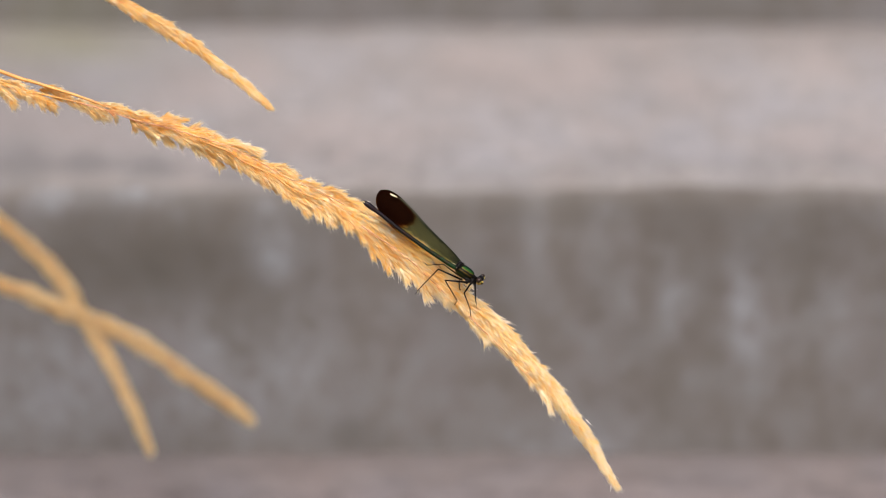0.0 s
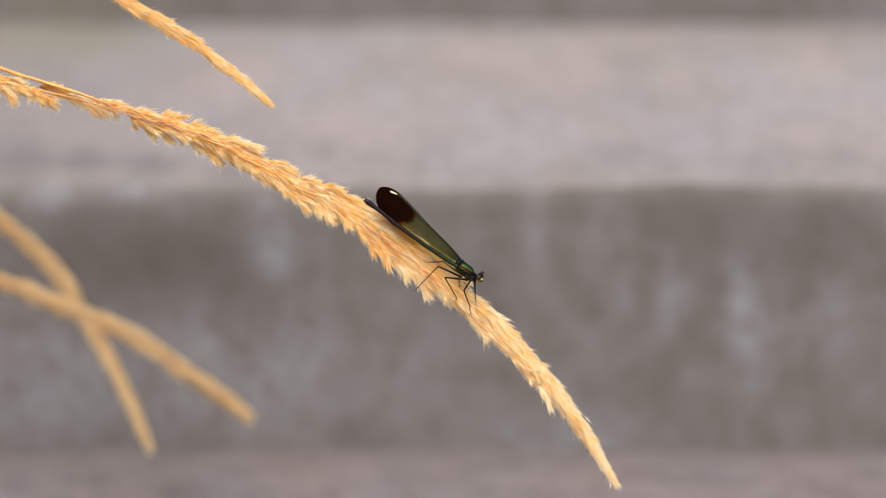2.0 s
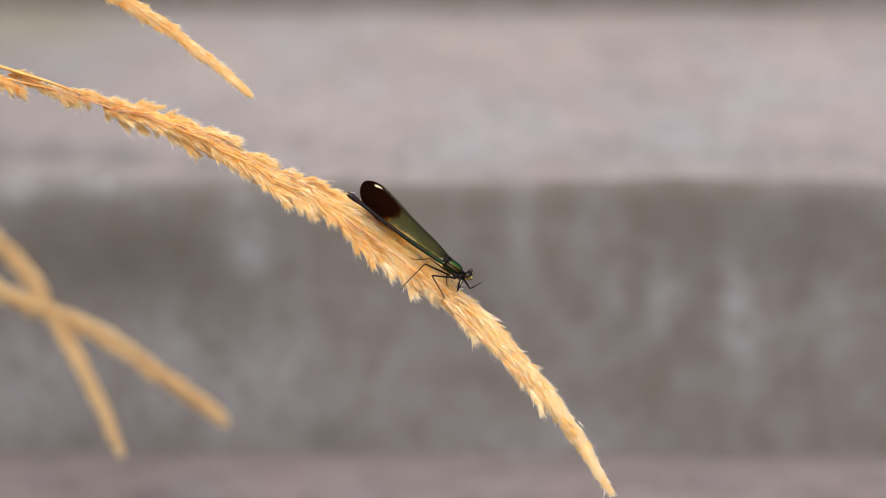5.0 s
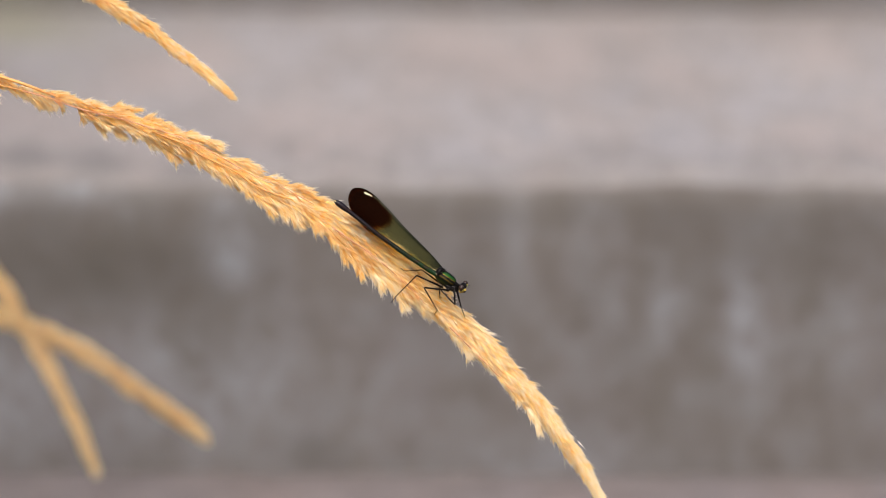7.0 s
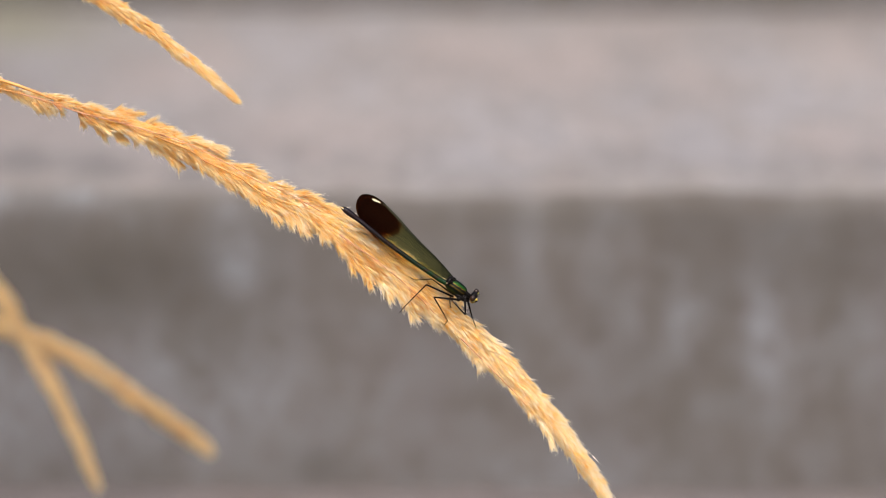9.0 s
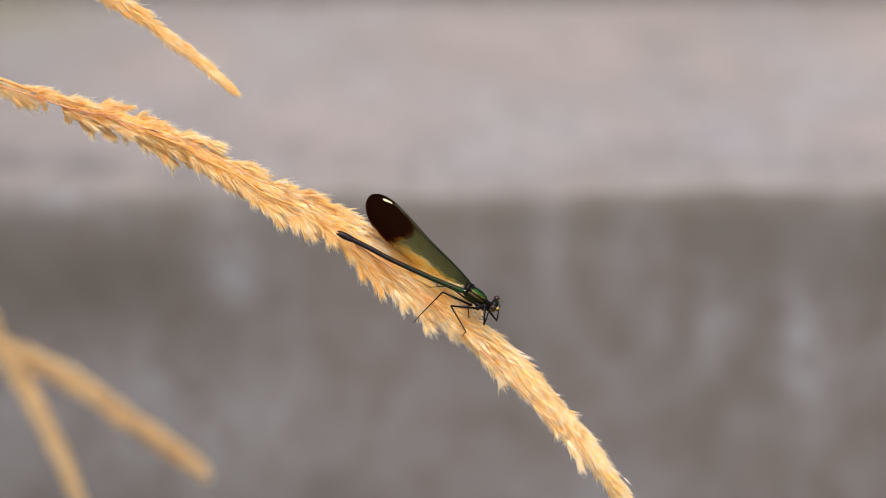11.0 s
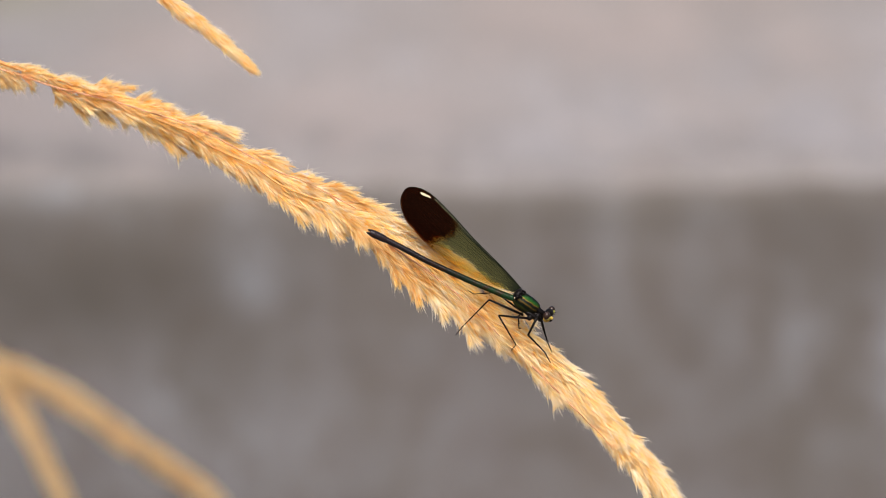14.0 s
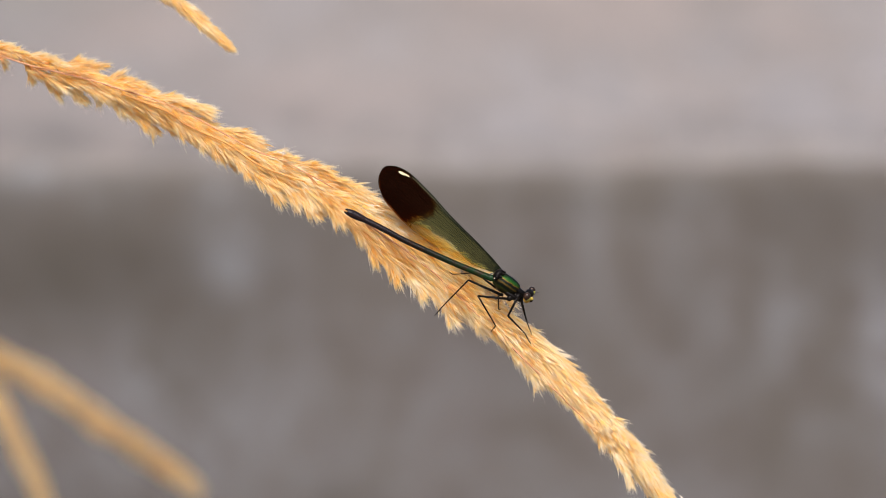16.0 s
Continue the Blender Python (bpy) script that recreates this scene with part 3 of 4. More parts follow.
# side tufts of the main head: where each starts (u, v mm), its slope in degrees, length and half width in mm
TUFTS_LEFT = [(-161.8, 59.0, -39, 15.8, 1.6), (-158.8, 58.4, -23, 13.0, 1.4), (-148.8, 54.0, -21, 14.6, 1.3), (-155.8, 57.8, -7, 10.1, 0.8), (-148.8, 55.6, -54, 6.9, 0.8), (-145.2, 54.0, -46, 8.1, 0.8), (-141.8, 56.4, -16, 9.4, 0.7),
     (-133.2, 52.6, -37, 6.0, 0.7), (-128.8, 51.4, -30, 13.0, 1.3), (-128.4, 50.4, -37, 9.6, 0.9), (-117.2, 47.8, -47, 4.7, 0.7), (-118.8, 50.4, -12, 7.8, 0.8), (-109.8, 47.7, -8, 8.1, 0.8)]
TUFTS_NECK = [(-100.8, 45.7, 19, 6.8, 0.6), (-99.8, 45.3, 2, 10.6, 0.9), (-98.8, 44.7, -7, 8.5, 0.7), (-110.8, 45.9, -60, 6.4, 0.7), (-110.4, 45.7, -38, 13.4, 1.3), (-105.8, 43.9, -34, 13.7, 1.3), (-98.8, 40.7, -45, 6.2, 0.7),
     (-94.8, 40.7, -58, 7.5, 0.8), (-94.8, 41.3, -38, 14.0, 1.5), (-90.8, 41.5, 27, 7.2, 0.6), (-89.8, 41.3, -1, 10.0, 1.0), (-87.8, 40.9, -12, 11.3, 1.1), (-87.8, 36.1, -35, 12.2, 1.5), (-82.8, 34.3, -47, 8.2, 1.3)]
TUFTS_COVER = [(-122.6, 51.3, -14, 13.0, 1.0), (-117.6, 49.4, -16, 13.0, 1.1), (-111.6, 47.5, -11, 15.0, 1.2), (-107.6, 45.9, -14, 15.0, 1.2), (-110.2, 44.5, -25, 13.0, 0.9), (-103.6, 43.9, -23, 13.0, 1.0), (-100.6, 42.3, -25, 14.0, 1.2)]
TUFTS_BEHIND = [(-154.6, 57.3, -22, 13.0, 1.2), (-151.6, 56.9, -25, 14.0, 1.3), (-142.6, 56.5, -12, 14.0, 0.9), (-138.6, 54.5, -17, 13.0, 1.0), (-134.6, 53.7, -24, 12.0, 1.1), (-129.6, 52.6, -16, 13.0, 1.1), (-124.6, 50.0, -26, 10.5, 1.0)]
TUFTS_UPPER = [(-80.7, 37.6, -11, 18.0, 1.6), (-76.5, 35.7, -9, 13.6, 1.2), (-62.3, 30.9, -19, 12.7, 1.4), (-51.7, 24.8, -12, 10.1, 1.2), (-44.0, 22.5, -16, 11.8, 1.2), (-35.5, 18.7, -20, 10.6, 1.2), (-32.6, 16.5, -27, 15.0, 1.7),
     (-22.0, 10.4, -32, 14.2, 1.9), (-14.3, 4.3, -30, 11.4, 1.8), (-2.9, -3.3, -39, 17.4, 1.9), (-7.4, -0.9, -37, 17.1, 1.7), (-11.3, 1.4, -32, 16.7, 1.7)]
TUFTS_LOWER = [(-53.9, 17.7, -43, 10.7, 1.7), (-49.6, 17.4, -46, 11.7, 1.8), (-46.1, 16.0, -49, 12.2, 1.8),
     (-76.5, 31.8, -46, 8.9, 1.7), (-72.2, 29.4, -45, 10.4, 1.7), (-67.3, 26.6, -46, 9.5, 1.7), (-62.3, 23.8, -46, 11.8, 1.8), (-44.0, 15.6, -49, 10.1, 1.7), (-39.7, 13.2, -51, 13.4, 1.9), (-34.1, 8.5, -48, 13.2, 1.9),
     (-29.8, 4.3, -54, 13.1, 1.9), (-25.6, 0.1, -53, 13.7, 2.1), (-19.9, -4.2, -50, 13.8, 2.0), (-14.3, -8.7, -50, 16.9, 1.2), (-12.1, -9.0, -43, 11.7, 1.6), (-7.2, -12.6, -42, 13.6, 1.9)]
TUFTS_TAIL = [(8.3, -25.8, -50, 13.8, 1.6), (13.3, -28.8, -45, 16.0, 1.8), (24.3, -40.8, -48, 13.5, 1.4), (34.3, -51.7, -61, 11.2, 1.1)]


def tufts(rows, w, sink=0.0):
    """Side branches that leave the head along it and bend down: points and half width of each."""
    out = []
    for u, v, slope, length, half in rows:
        length = max(length - 3.3, 2.0)
        a, b = radians(slope + 7), radians(slope - 7)
        m = (u + math.cos(a) * length / 2, v + math.sin(a) * length / 2)
        out.append(([(u, v - sink, w), (m[0], m[1] - sink, w), (m[0] + math.cos(b) * length / 2, m[1] + math.sin(b) * length / 2 - sink, w)], half * 0.8))
    return out


MAIN = grass_head(
    5, [(-330, 40), (-290, 96), (-230, 90), (-156.8, 62.9), (-144.8, 59.0)],
    [(-129.4, 54.2), (-115.6, 49.2), (-98.8, 43.4), (-86.8, 38.8), (-66.8, 29), (-46.8, 18.2), (-28.8, 9.4), (-16.8, 0.8), (-4.8, -9.8), (5.6, -17.4), (16.2, -26.2), (26.4, -36.6), (36.4, -47.6), (44.4, -57.6), (52, -68.4), (56.8, -76.6), (61, -83.4)],
    [(0, 0.5), (0.0625, 1.0), (0.125, 2.0), (0.19, 3.1), (0.25, 4.0), (0.31, 4.6), (0.375, 4.9), (0.44, 5.4), (0.5, 5.5), (0.56, 5.1), (0.625, 4.7), (0.69, 4.2), (0.75, 3.5), (0.81, 2.9), (0.875, 2.0), (0.94, 0.9), (1.0, 0.1)],
    tufts(TUFTS_LEFT, -2, -0.4) + tufts(TUFTS_LEFT[:10], 0, -1.2) + tufts(TUFTS_NECK, -1) + tufts(TUFTS_COVER, 2) + tufts(TUFTS_BEHIND, -1, 0.3) + tufts(TUFTS_UPPER[:2], 1, 0.1) + tufts(TUFTS_UPPER[2:7], 1, 1.1) + tufts(TUFTS_UPPER[7:], 1, 0.3) + tufts(TUFTS_UPPER[3:9], 0, 2.9) + tufts(TUFTS_LOWER[:3], 3, -0.9) + tufts(TUFTS_LOWER[3:], 3, -2.2) + tufts(TUFTS_TAIL, 2, -2.0),
    86, 330, "golden dry feathery grass head arching down, carrying a damselfly", single_from=(-0.075, 0.05), singles=300, start=0.12, recede=11.0, core=10000,
    ribs=[((-156.8, 58, -0.5), (-146.8, 56, 0), (-136.8, 53.6, 0.5), (-122.8, 50.4, 1), (-110.4, 46.4, 1)), ((-86.8, 38.8, 3.4), (-75.4, 34.2, 4.6), (-70.8, 31, 5), (-60.8, 26.4, 5.4), (-52.8, 21, 5.4), (-41.8, 17, 5.6))],
    russet=[((-128.6, 51.6, 2.6), (-119.4, 49.0, 3.0), (-109.6, 45.9, 3.2), (-96.8, 42.6, 3.2), (-87.8, 40, 3.6), (-77.8, 37, 4.4), (-68.2, 32.4, 5.2), (-55.4, 25.4, 5.4), (-48.8, 22.8, 5.4), (-42, 19.4, 5.4), (-34.8, 15.6, 5.2)), ((-28.8, 8.2, 5.4), (-12.8, -3.2, 5.8), (1.2, -16.2, 5.4)),
            ((9.2, -23.8, 5), (19.2, -33.8, 4.9), (28.2, -42.8, 4))],
    pale=[(-47.4, 23.2, 6.5, 0.3, 1), (-46.2, 23.8, 6.5, -1, 0.3), (50.4, -60.2, 2.5, 1, -1), (59.6, -83, 1.0, -0.1, -1), (60, -83.4, 1.0, 0.5, -1), (-26.4, 11.2, 6.5, 1, 0.1)], root=(-0.42, -0.12))
UPPER = grass_head(
    9, [(-330, 90), (-280, 150), (-220, 160), (-144.8, 110.2)],
    [(-134.6, 102.4), (-124.6, 94), (-115.6, 88.4), (-105.4, 82.2), (-96.4, 77), (-87.4, 71.4), (-78.4, 64.4), (-70.6, 58.4), (-66.0, 54.6), (-61.7, 50.7)],
    [(0, 2.1), (0.3, 2.5), (0.5, 2.3), (0.7, 1.6), (0.85, 0.9), (0.95, 0.4), (1.0, 0.1)],
    [], 34, 210, "golden dry grass head hanging above the others", single_from=(-0.12, -0.06), singles=150, root=(-0.47, -0.14))
LOW_A = grass_head(
    13, [(-300, 40), (-250, 70), (-200, 50)],
    [(-168.8, 20.2), (-156.8, 9.2), (-144.8, -1.8), (-135.2, -11.8), (-126.8, -25.8), (-118.8, -39.8), (-111.8, -53.8), (-107.2, -64.2), (-104.6, -71.2)],
    [(0, 2.8), (0.3, 3.7), (0.5, 3.5), (0.8, 2.6), (0.93, 1.5), (1.0, 0.5)],
    [], 44, 70, "pale straw-coloured dry grass head drooping steeply behind the others", w_axis=-235.0, slide=0.8, husk_look=HUSK_PALE, root=(-0.44, -0.09))
LOW_B = grass_head(
    17, [(-310, 0), (-260, 25), (-200, 8)],
    [(-166.8, -8.8), (-154.8, -13.4), (-144.8, -16.8), (-134.8, -21.8), (-118.8, -27.8), (-106.8, -33.8), (-92.8, -43.8), (-80.8, -51.8), (-72.8, -57.6), (-69.6, -60)],
    [(0, 2.3), (0.2, 3.4), (0.5, 3.7), (0.8, 3.4), (0.93, 2.2), (1.0, 0.8)],
    [], 46, 70, "pale straw-coloured dry grass head crossing behind another", w_axis=-235.0, slide=0.8, husk_look=HUSK_PALE, root=(-0.49, -0.08))

# ---- damselfly ----
CENTRE = (6.95, -7.48, 8.5)
FLY = thing("damselfly", Matrix.Translation(place(*CENTRE)) @ Matrix((RIGHT, UP, OUT)).transposed().to_4x4(),
            "dark green damselfly with brown-tipped closed wings on dry grass", "damselfly")


def fly(u, v, w, about=(0.0, 0.0, 0.0)):
    """A point of the insect, from (u, v) mm in the plane and w mm above it, in its own space."""
    return Vector((u - CENTRE[0], v - CENTRE[1], w - CENTRE[2])) * 0.001 - Vector(about)


def thorax():
    a, b = fly(4.76, -5.95, 8.5), fly(10.47, -9.71, 8.7)
    axis = (b - a).normalized()
    over = Vector((0, 0, 1)).cross(axis).normalized()
    verts, faces = [], []
    rings, sides = 14, 16
    for i in range(rings + 1):
        f = i / rings
        r = 0.00232 * math.sin(math.pi * (0.10 + 0.80 * f)) ** 0.50
        c = a.lerp(b, f) + over * (-0.0003 * math.sin(math.pi * f))
        for j in range(sides):
            t = 2 * math.pi * j / sides
            groove = 1 - 0.09 * max(0, math.cos(5 * t + 0.6)) ** 6
            verts.append(c + (over * math.cos(t) * 1.02 + Vector((0, 0, 1)) * math.sin(t) * 0.86) * r * groove)
    for i in range(rings):
        for j in range(sides):
            k = (j + 1) % sides
            faces.append((i * sides + j, i * sides + k, (i + 1) * sides + k, (i + 1) * sides + j))
    faces.append(tuple(reversed(range(sides))))
    faces.append(tuple(rings * sides + j for j in range(sides)))
    body = part("thorax", (verts, faces), THORAX, FLY, "metallic green and bronze striped thorax")
    part("neck", tube([b - axis * 0.0006, b + axis * 0.0004, b + axis * 0.0028], [0.0012, 0.0008, 0.0006], 10), BLACK, FLY, "thin black neck")
    for du, dv, dw in ((0.1, 0.2, 1.1), (0.9, 0.0, 0.9), (0.5, 0.8, 0.2), (-0.7, -0.8, 1.3), (0.3, -0.7, 1.5), (-0.2, 0.7, -0.6), (1.2, 0.5, -0.3)):
        part("wing_joint", ball(fly(6.01, -5.67, 9.4) + Vector((du, dv, dw)) * 0.001, ((0.00042, -0.00022, 0.0001), (0.00012, 0.00027, 0), (0, 0.0001, 0.00027)), 5, 7), BLACK, FLY, "black wing joint")
    part("breast", ball(fly(8.8, -10.89, 8.6), (axis * 0.0025, over * 0.0008, Vector((0, 0, 0.0014))), 8, 12), BLACK, FLY, "black underside where the legs start")
    for at in ((10.47, -11.24, 9.3), (11.17, -11.8, 7.8), (8.52, -11.59, 9.4)):
        part("leg_base", ball(fly(*at), (axis * 0.0007, over * 0.0009, Vector((0, 0, 0.0007))), 6, 9), BLACK, FLY, "black leg base")
    part("back_plate", ball(a.lerp(b, 0.10) + over * 0.0004 + Vector((0, 0, 0.0002)), (axis * 0.0011, over * 0.0018, Vector((0, 0, 0.0022))), 9, 14), BLACK, FLY, "black plate that carries the wings")
    part("side_spot", ball(fly(*SPOT), ((0.00016, 0, 0), (0, 0.00016, 0), (0, 0, 0.00012)), 6, 8), STIGMA, FLY, "tiny pale spot")
    return body


SPOT = (4.76, -6.72, 10.9)
thorax()


def abdomen():
    """Ten jointed segments, the last ones clubbed, swinging as one from the thorax."""
    hinge = fly(5.32, -7.06, 8.9)
    pts = [fly(5.32, -7.06, 8.9, hinge), fly(2.25, -6.09, 9.0, hinge), fly(-1.09, -4.7, 9.1, hinge), fly(-5.13, -3.03, 9.2, hinge), fly(-10.7, -0.52, 9.3, hinge),
           fly(-16.83, 2.34, 9.4, hinge), fly(-21.42, 4.77, 9.4, hinge), fly(-26.02, 7.14, 9.3, hinge), fly(-28.39, 8.26, 9.2, hinge), fly(-31.31, 9.65, 9.2, hinge)]
    line = spline(pts, 201)
    cuts = [0, 14, 38, 66, 94, 122, 147, 165, 178, 190, 200]
    thick = [(0, 1.0), (20, 1.05), (45, 0.98), (120, 0.88), (150, 0.92), (165, 0.95), (177, 1.20), (192, 1.26), (200, 1.0)]
    root = None
    for i, (s, e) in enumerate(zip(cuts, cuts[1:])):
        first = max(s - 2, 0)
        seg = line[first:e + 1]
        rad = []
        for k in range(first, e + 1):
            f = (k - s) / (e - s)
            swell = 0.80 if k < s else 0.985 + 0.025 * min(1.0, f * 6, (1 - f) * 6) - (0.012 if f > 0.93 else 0.0)
            rad.append(lerp_table(thick, k) * 0.00080 * swell)
        if root is None:
            root = part("abdomen", tube(seg, rad, 12), ABDOMEN, FLY, "long thin dark green bronze abdomen", at=hinge)
        else:
            part("segment", tube(seg, rad, 12), ABDOMEN, root)
    end, way = line[-1], (line[-1] - line[-6]).normalized()
    for e in (-0.55, 0.55):
        side = Vector((-way.y, way.x, 0)) * e * 0.001
        part("cercus", tube([end - way * 0.0004 + side * 0.6, end + way * 0.0003 + side * 0.8, end + way * 0.0007 + side * 0.6], [0.0003, 0.00028, 0.00014], 6), BLACK, root, "short black tail clasper")
    return root, hinge


TAIL, TAIL_HINGE = abdomen()

# outline of a wing: mm from its root along it, offsets of the front and hind margins
FRONT = [(0, 0.2), (4, 0.8), (9, 1.2), (14, 1.4), (19, 1.7), (25, 2.4), (31, 2.8), (34, 2.7)]
HIND = [(0, -0.7), (1.5, -1.6), (6.4, -3.7), (10.6, -4.9), (15.6, -5.9), (19.6, -6.4), (24, -6.6), (28, -6.5), (31, -6.1), (33, -5.6)]
SPAN = 38.7
ROUND = 32.0


def margin(table, a):
    """Offset of a wing margin, closing in a round end."""
    if a <= ROUND:
        return lerp_table(table, a)
    t = min(1.0, (a - ROUND) / (SPAN - ROUND))
    return -0.7 + (lerp_table(table, ROUND) + 0.7) * math.sqrt(1 - t * t)


def wing(label, lift, turn, size, seed, stigma, broad, bold):
    """Wing with skin, dark end, net of veins and pale spot; root at its origin, lying along local x."""
    rnd = random.Random(seed)
    hold = fly(6.71, -5.11, 8.5 + lift)
    m = Matrix.Translation(hold) @ Matrix.Rotation(math.atan2(182, -204) + radians(turn), 4, "Z") @ Matrix.Diagonal((size, -size, 1, 1))
    cols, rows = 104, 15
    def net(i, j):
        a = SPAN * (1 - (1 - i / cols) ** 1.6)
        f, h = margin(FRONT, a), margin(HIND, a)
        h = f + (h - f) * lerp_table(broad, a)
        x = (j / rows) ** 1.05
        ripple = 0.025 * (1 if j % 2 else -1) * min(1, (f - h) / 4)
        return Vector((a, f + (h - f) * x, ripple + 0.0 * x)) * 0.001
    grid = [[m @ (net(i, j) + Vector((rnd.uniform(-1, 1), rnd.uniform(-0.8, 0.8), 0)) * (0.00007 if 0 < i < cols - 8 and 0 < j < rows else 0.0)) for j in range(rows + 1)] for i in range(cols + 1)]
    skin, band, dark = ([], []), ([], []), ([], [])
    for i in range(cols):
        for j in range(rows):
            quad = [grid[i][j], grid[i + 1][j], grid[i + 1][j + 1], grid[i][j + 1]]
            a = SPAN * (1 - (1 - (i + 0.5) / cols) ** 1.6)
            past = a - (24.6 + 1.5 * (j / rows) ** 2 - 0.9 * math.sin(j * 0.33) + rnd.gauss(0, 0.35))
            bag = skin if past < -0.9 or (j == 0 and a < 32.0) else band if past < 0.5 else dark
            o = len(bag[0])
            bag[0].extend(quad)
            bag[1].append((o, o + 1, o + 2, o + 3))
    ob = part("wing", skin, FORE_SKIN if stigma else SKIN, FLY, label)
    part("wing_band", band, BAND_SKIN, ob, "brown border of the dark wing end")
    part("wing_tip", dark, DARK_SKIN, ob, "glossy dark brown wing end")
    up = Vector((0, 0, 0.00004))
    nets = {False: ([], []), True: ([], [])}
    def strip(p, q, half, i, j):
        d = (q - p)
        if d.length < 1e-6:
            return
        s = Vector((-d.y, d.x, 0)).normalized() * half
        verts, faces = nets[SPAN * (1 - (1 - i / cols) ** 1.6) > 22.0 + 1.5 * (j / rows) ** 2 - 0.9 * math.sin(j * 0.33)]
        o = len(verts)
        verts.extend((p - s + up, p + s + up, q + s + up, q - s + up))
        faces.append((o, o + 1, o + 2, o + 3))
    for j in range(rows + 1):
        half = 0.00008 if j == 0 else 0.00006 if j in (1, 2, 4, 6, 8, 10) else 0.000026
        for i in range(cols):
            strip(grid[i][j], grid[i + 1][j], half * bold, i, j)
    for i in range(2, cols):
        for j in range(rows):
            f = 0.5 if j % 2 else 0.0
            if j < 2 and i % 2:
                continue
            strip(grid[i][j].lerp(grid[i + 1][j], f), grid[i][j + 1].lerp(grid[i + 1][j + 1], f), (0.00004 if j < 3 else 0.000020) * bold, i, j)
    tagged(part("venation", nets[False], VEIN, ob, "fine net of dark green veins", smooth=False), kind="stuff")
    tagged(part("tip_venation", nets[True], DARK_VEIN, ob, "fine net of dark brown veins", smooth=False), kind="stuff")
    rim = [grid[i][0] for i in range(0, cols + 1, 2)]
    part("front_edge", tube(rim, [0.00011 - 0.00006 * i / len(rim) for i in range(len(rim))], 5), VEIN, ob, "stiff green front edge")
    for mid, low, long, half in ((34.4, 0.85, 0.95, 0.34), (33.2, 0.62, 0.75, 0.20)) if stigma else ():
        spot = []
        for f in range(9):
            a = mid + long * (f / 4 - 1)
            w = math.sin(math.pi * (0.08 + 0.84 * f / 8)) * half
            y = margin(FRONT, a) - low
            spot.append((m @ (Vector((a, y + w, 0.16)) * 0.001), m @ (Vector((a, y - w, 0.16)) * 0.001)))
        v = [q for pair in spot for q in pair]
        part("wing_spot", (v, [(2 * i, 2 * i + 1, 2 * i + 3, 2 * i + 2) for i in range(8)]), STIGMA, ob, "small cream spot near the wing end")
    return ob


FORE = [(0, 1.0), (7, 0.94), (14, 0.62), (20, 0.72), (25, 0.95), (30, 1.0)]
HINDER = [(0, 1.0), (38, 1.0)]
wing("closed forewing, clear amber with a dark brown end", 0.05, 0.0, 1.0, 3, True, FORE, 1.3)
wing("closed hindwing, clear amber with a dark brown end", -0.35, 1.6, 0.965, 4, False, HINDER, 0.55)
wing("closed hindwing, clear amber with a dark brown end", -0.75, 1.0, 0.965, 6, False, HINDER, 0.15)
wing("closed forewing, clear amber with a dark brown end", -1.15, -0.4, 0.995, 8, True, FORE, 0.15)


def leg(name, label, joints, thick=0.26, spines=True, seed=1):
    """A leg: thigh at its own origin, shin with bristles and foot under it."""
    rnd = random.Random(seed)
    a, b, c, d = (fly(*q) for q in joints)
    thigh = part(name, tube([Vector(), (b - a) * 0.5, b - a], [thick * 0.00115, thick * 0.001, thick * 0.0008], 8), BLACK, FLY, label, at=a)
    shin_line = [Vector(), (c - b) * 0.5, c - b]
    pieces = [tube(shin_line, [thick * 0.0008, thick * 0.0006, thick * 0.00045], 6), tube([c - b, (c + d) * 0.5 - b, d - b], [thick * 0.00055, thick * 0.0005, thick * 0.0003], 6)]
    if spines:
        way = (c - b).normalized()
        for i in range(9):
            at = (c - b) * (0.15 + 0.09 * i)
            for s in (-1, 1):
                out = (way.orthogonal().normalized() * s + Vector((0, 0, 0.5 * s)) + way * 0.9).normalized()
                pieces.append(tube([at, at + out * 0.0008], [0.00004, 0.00001], 3))
    shin = part("shin", joined(*pieces), BLACK, thigh, at=b - a)
    return thigh, a, shin, b - a


leg("hind_leg", "long thin black hind leg", [(6.85, -10.96, 9.6), (-1.65, -7.16, 11.0), (-8.33, -14.03, 6.5), (-9.86, -15.98, 4.0)], 0.30, seed=2)
leg("hind_leg", "long thin black hind leg", [(6.15, -9.85, 7.4), (0.16, -5.39, 5.0), (-5.41, -5.81, 3.6), (-6.94, -4.77, 3.0)], 0.22, seed=3)
leg("middle_leg", "thin black middle leg", [(8.38, -11.8, 9.6), (0.72, -11.06, 9.8), (5.08, -18.39, 6.8), (3.92, -19.88, 6.0)], 0.28, seed=4)
leg("middle_leg", "thin black middle leg", [(6.71, -10.41, 7.4), (5.69, -11.24, 7.0), (5.87, -14.45, 5.0), (6.5, -14.31, 4.8)], 0.22, seed=5)
NEAR_LEG = leg("front_leg", "thin black front leg", [(10.43, -11.38, 9.6), (8.1, -15.98, 9.2), (12.28, -20.25, 5.6), (13.77, -22.94, 4.4)], 0.30, seed=6)
FAR_LEG = leg("front_leg", "thin black front leg", [(11.31, -11.94, 7.6), (12.38, -16.08, 6.0), (12.98, -17.93, 4.0), (13.99, -20.57, 3.0)], 0.28, seed=7)


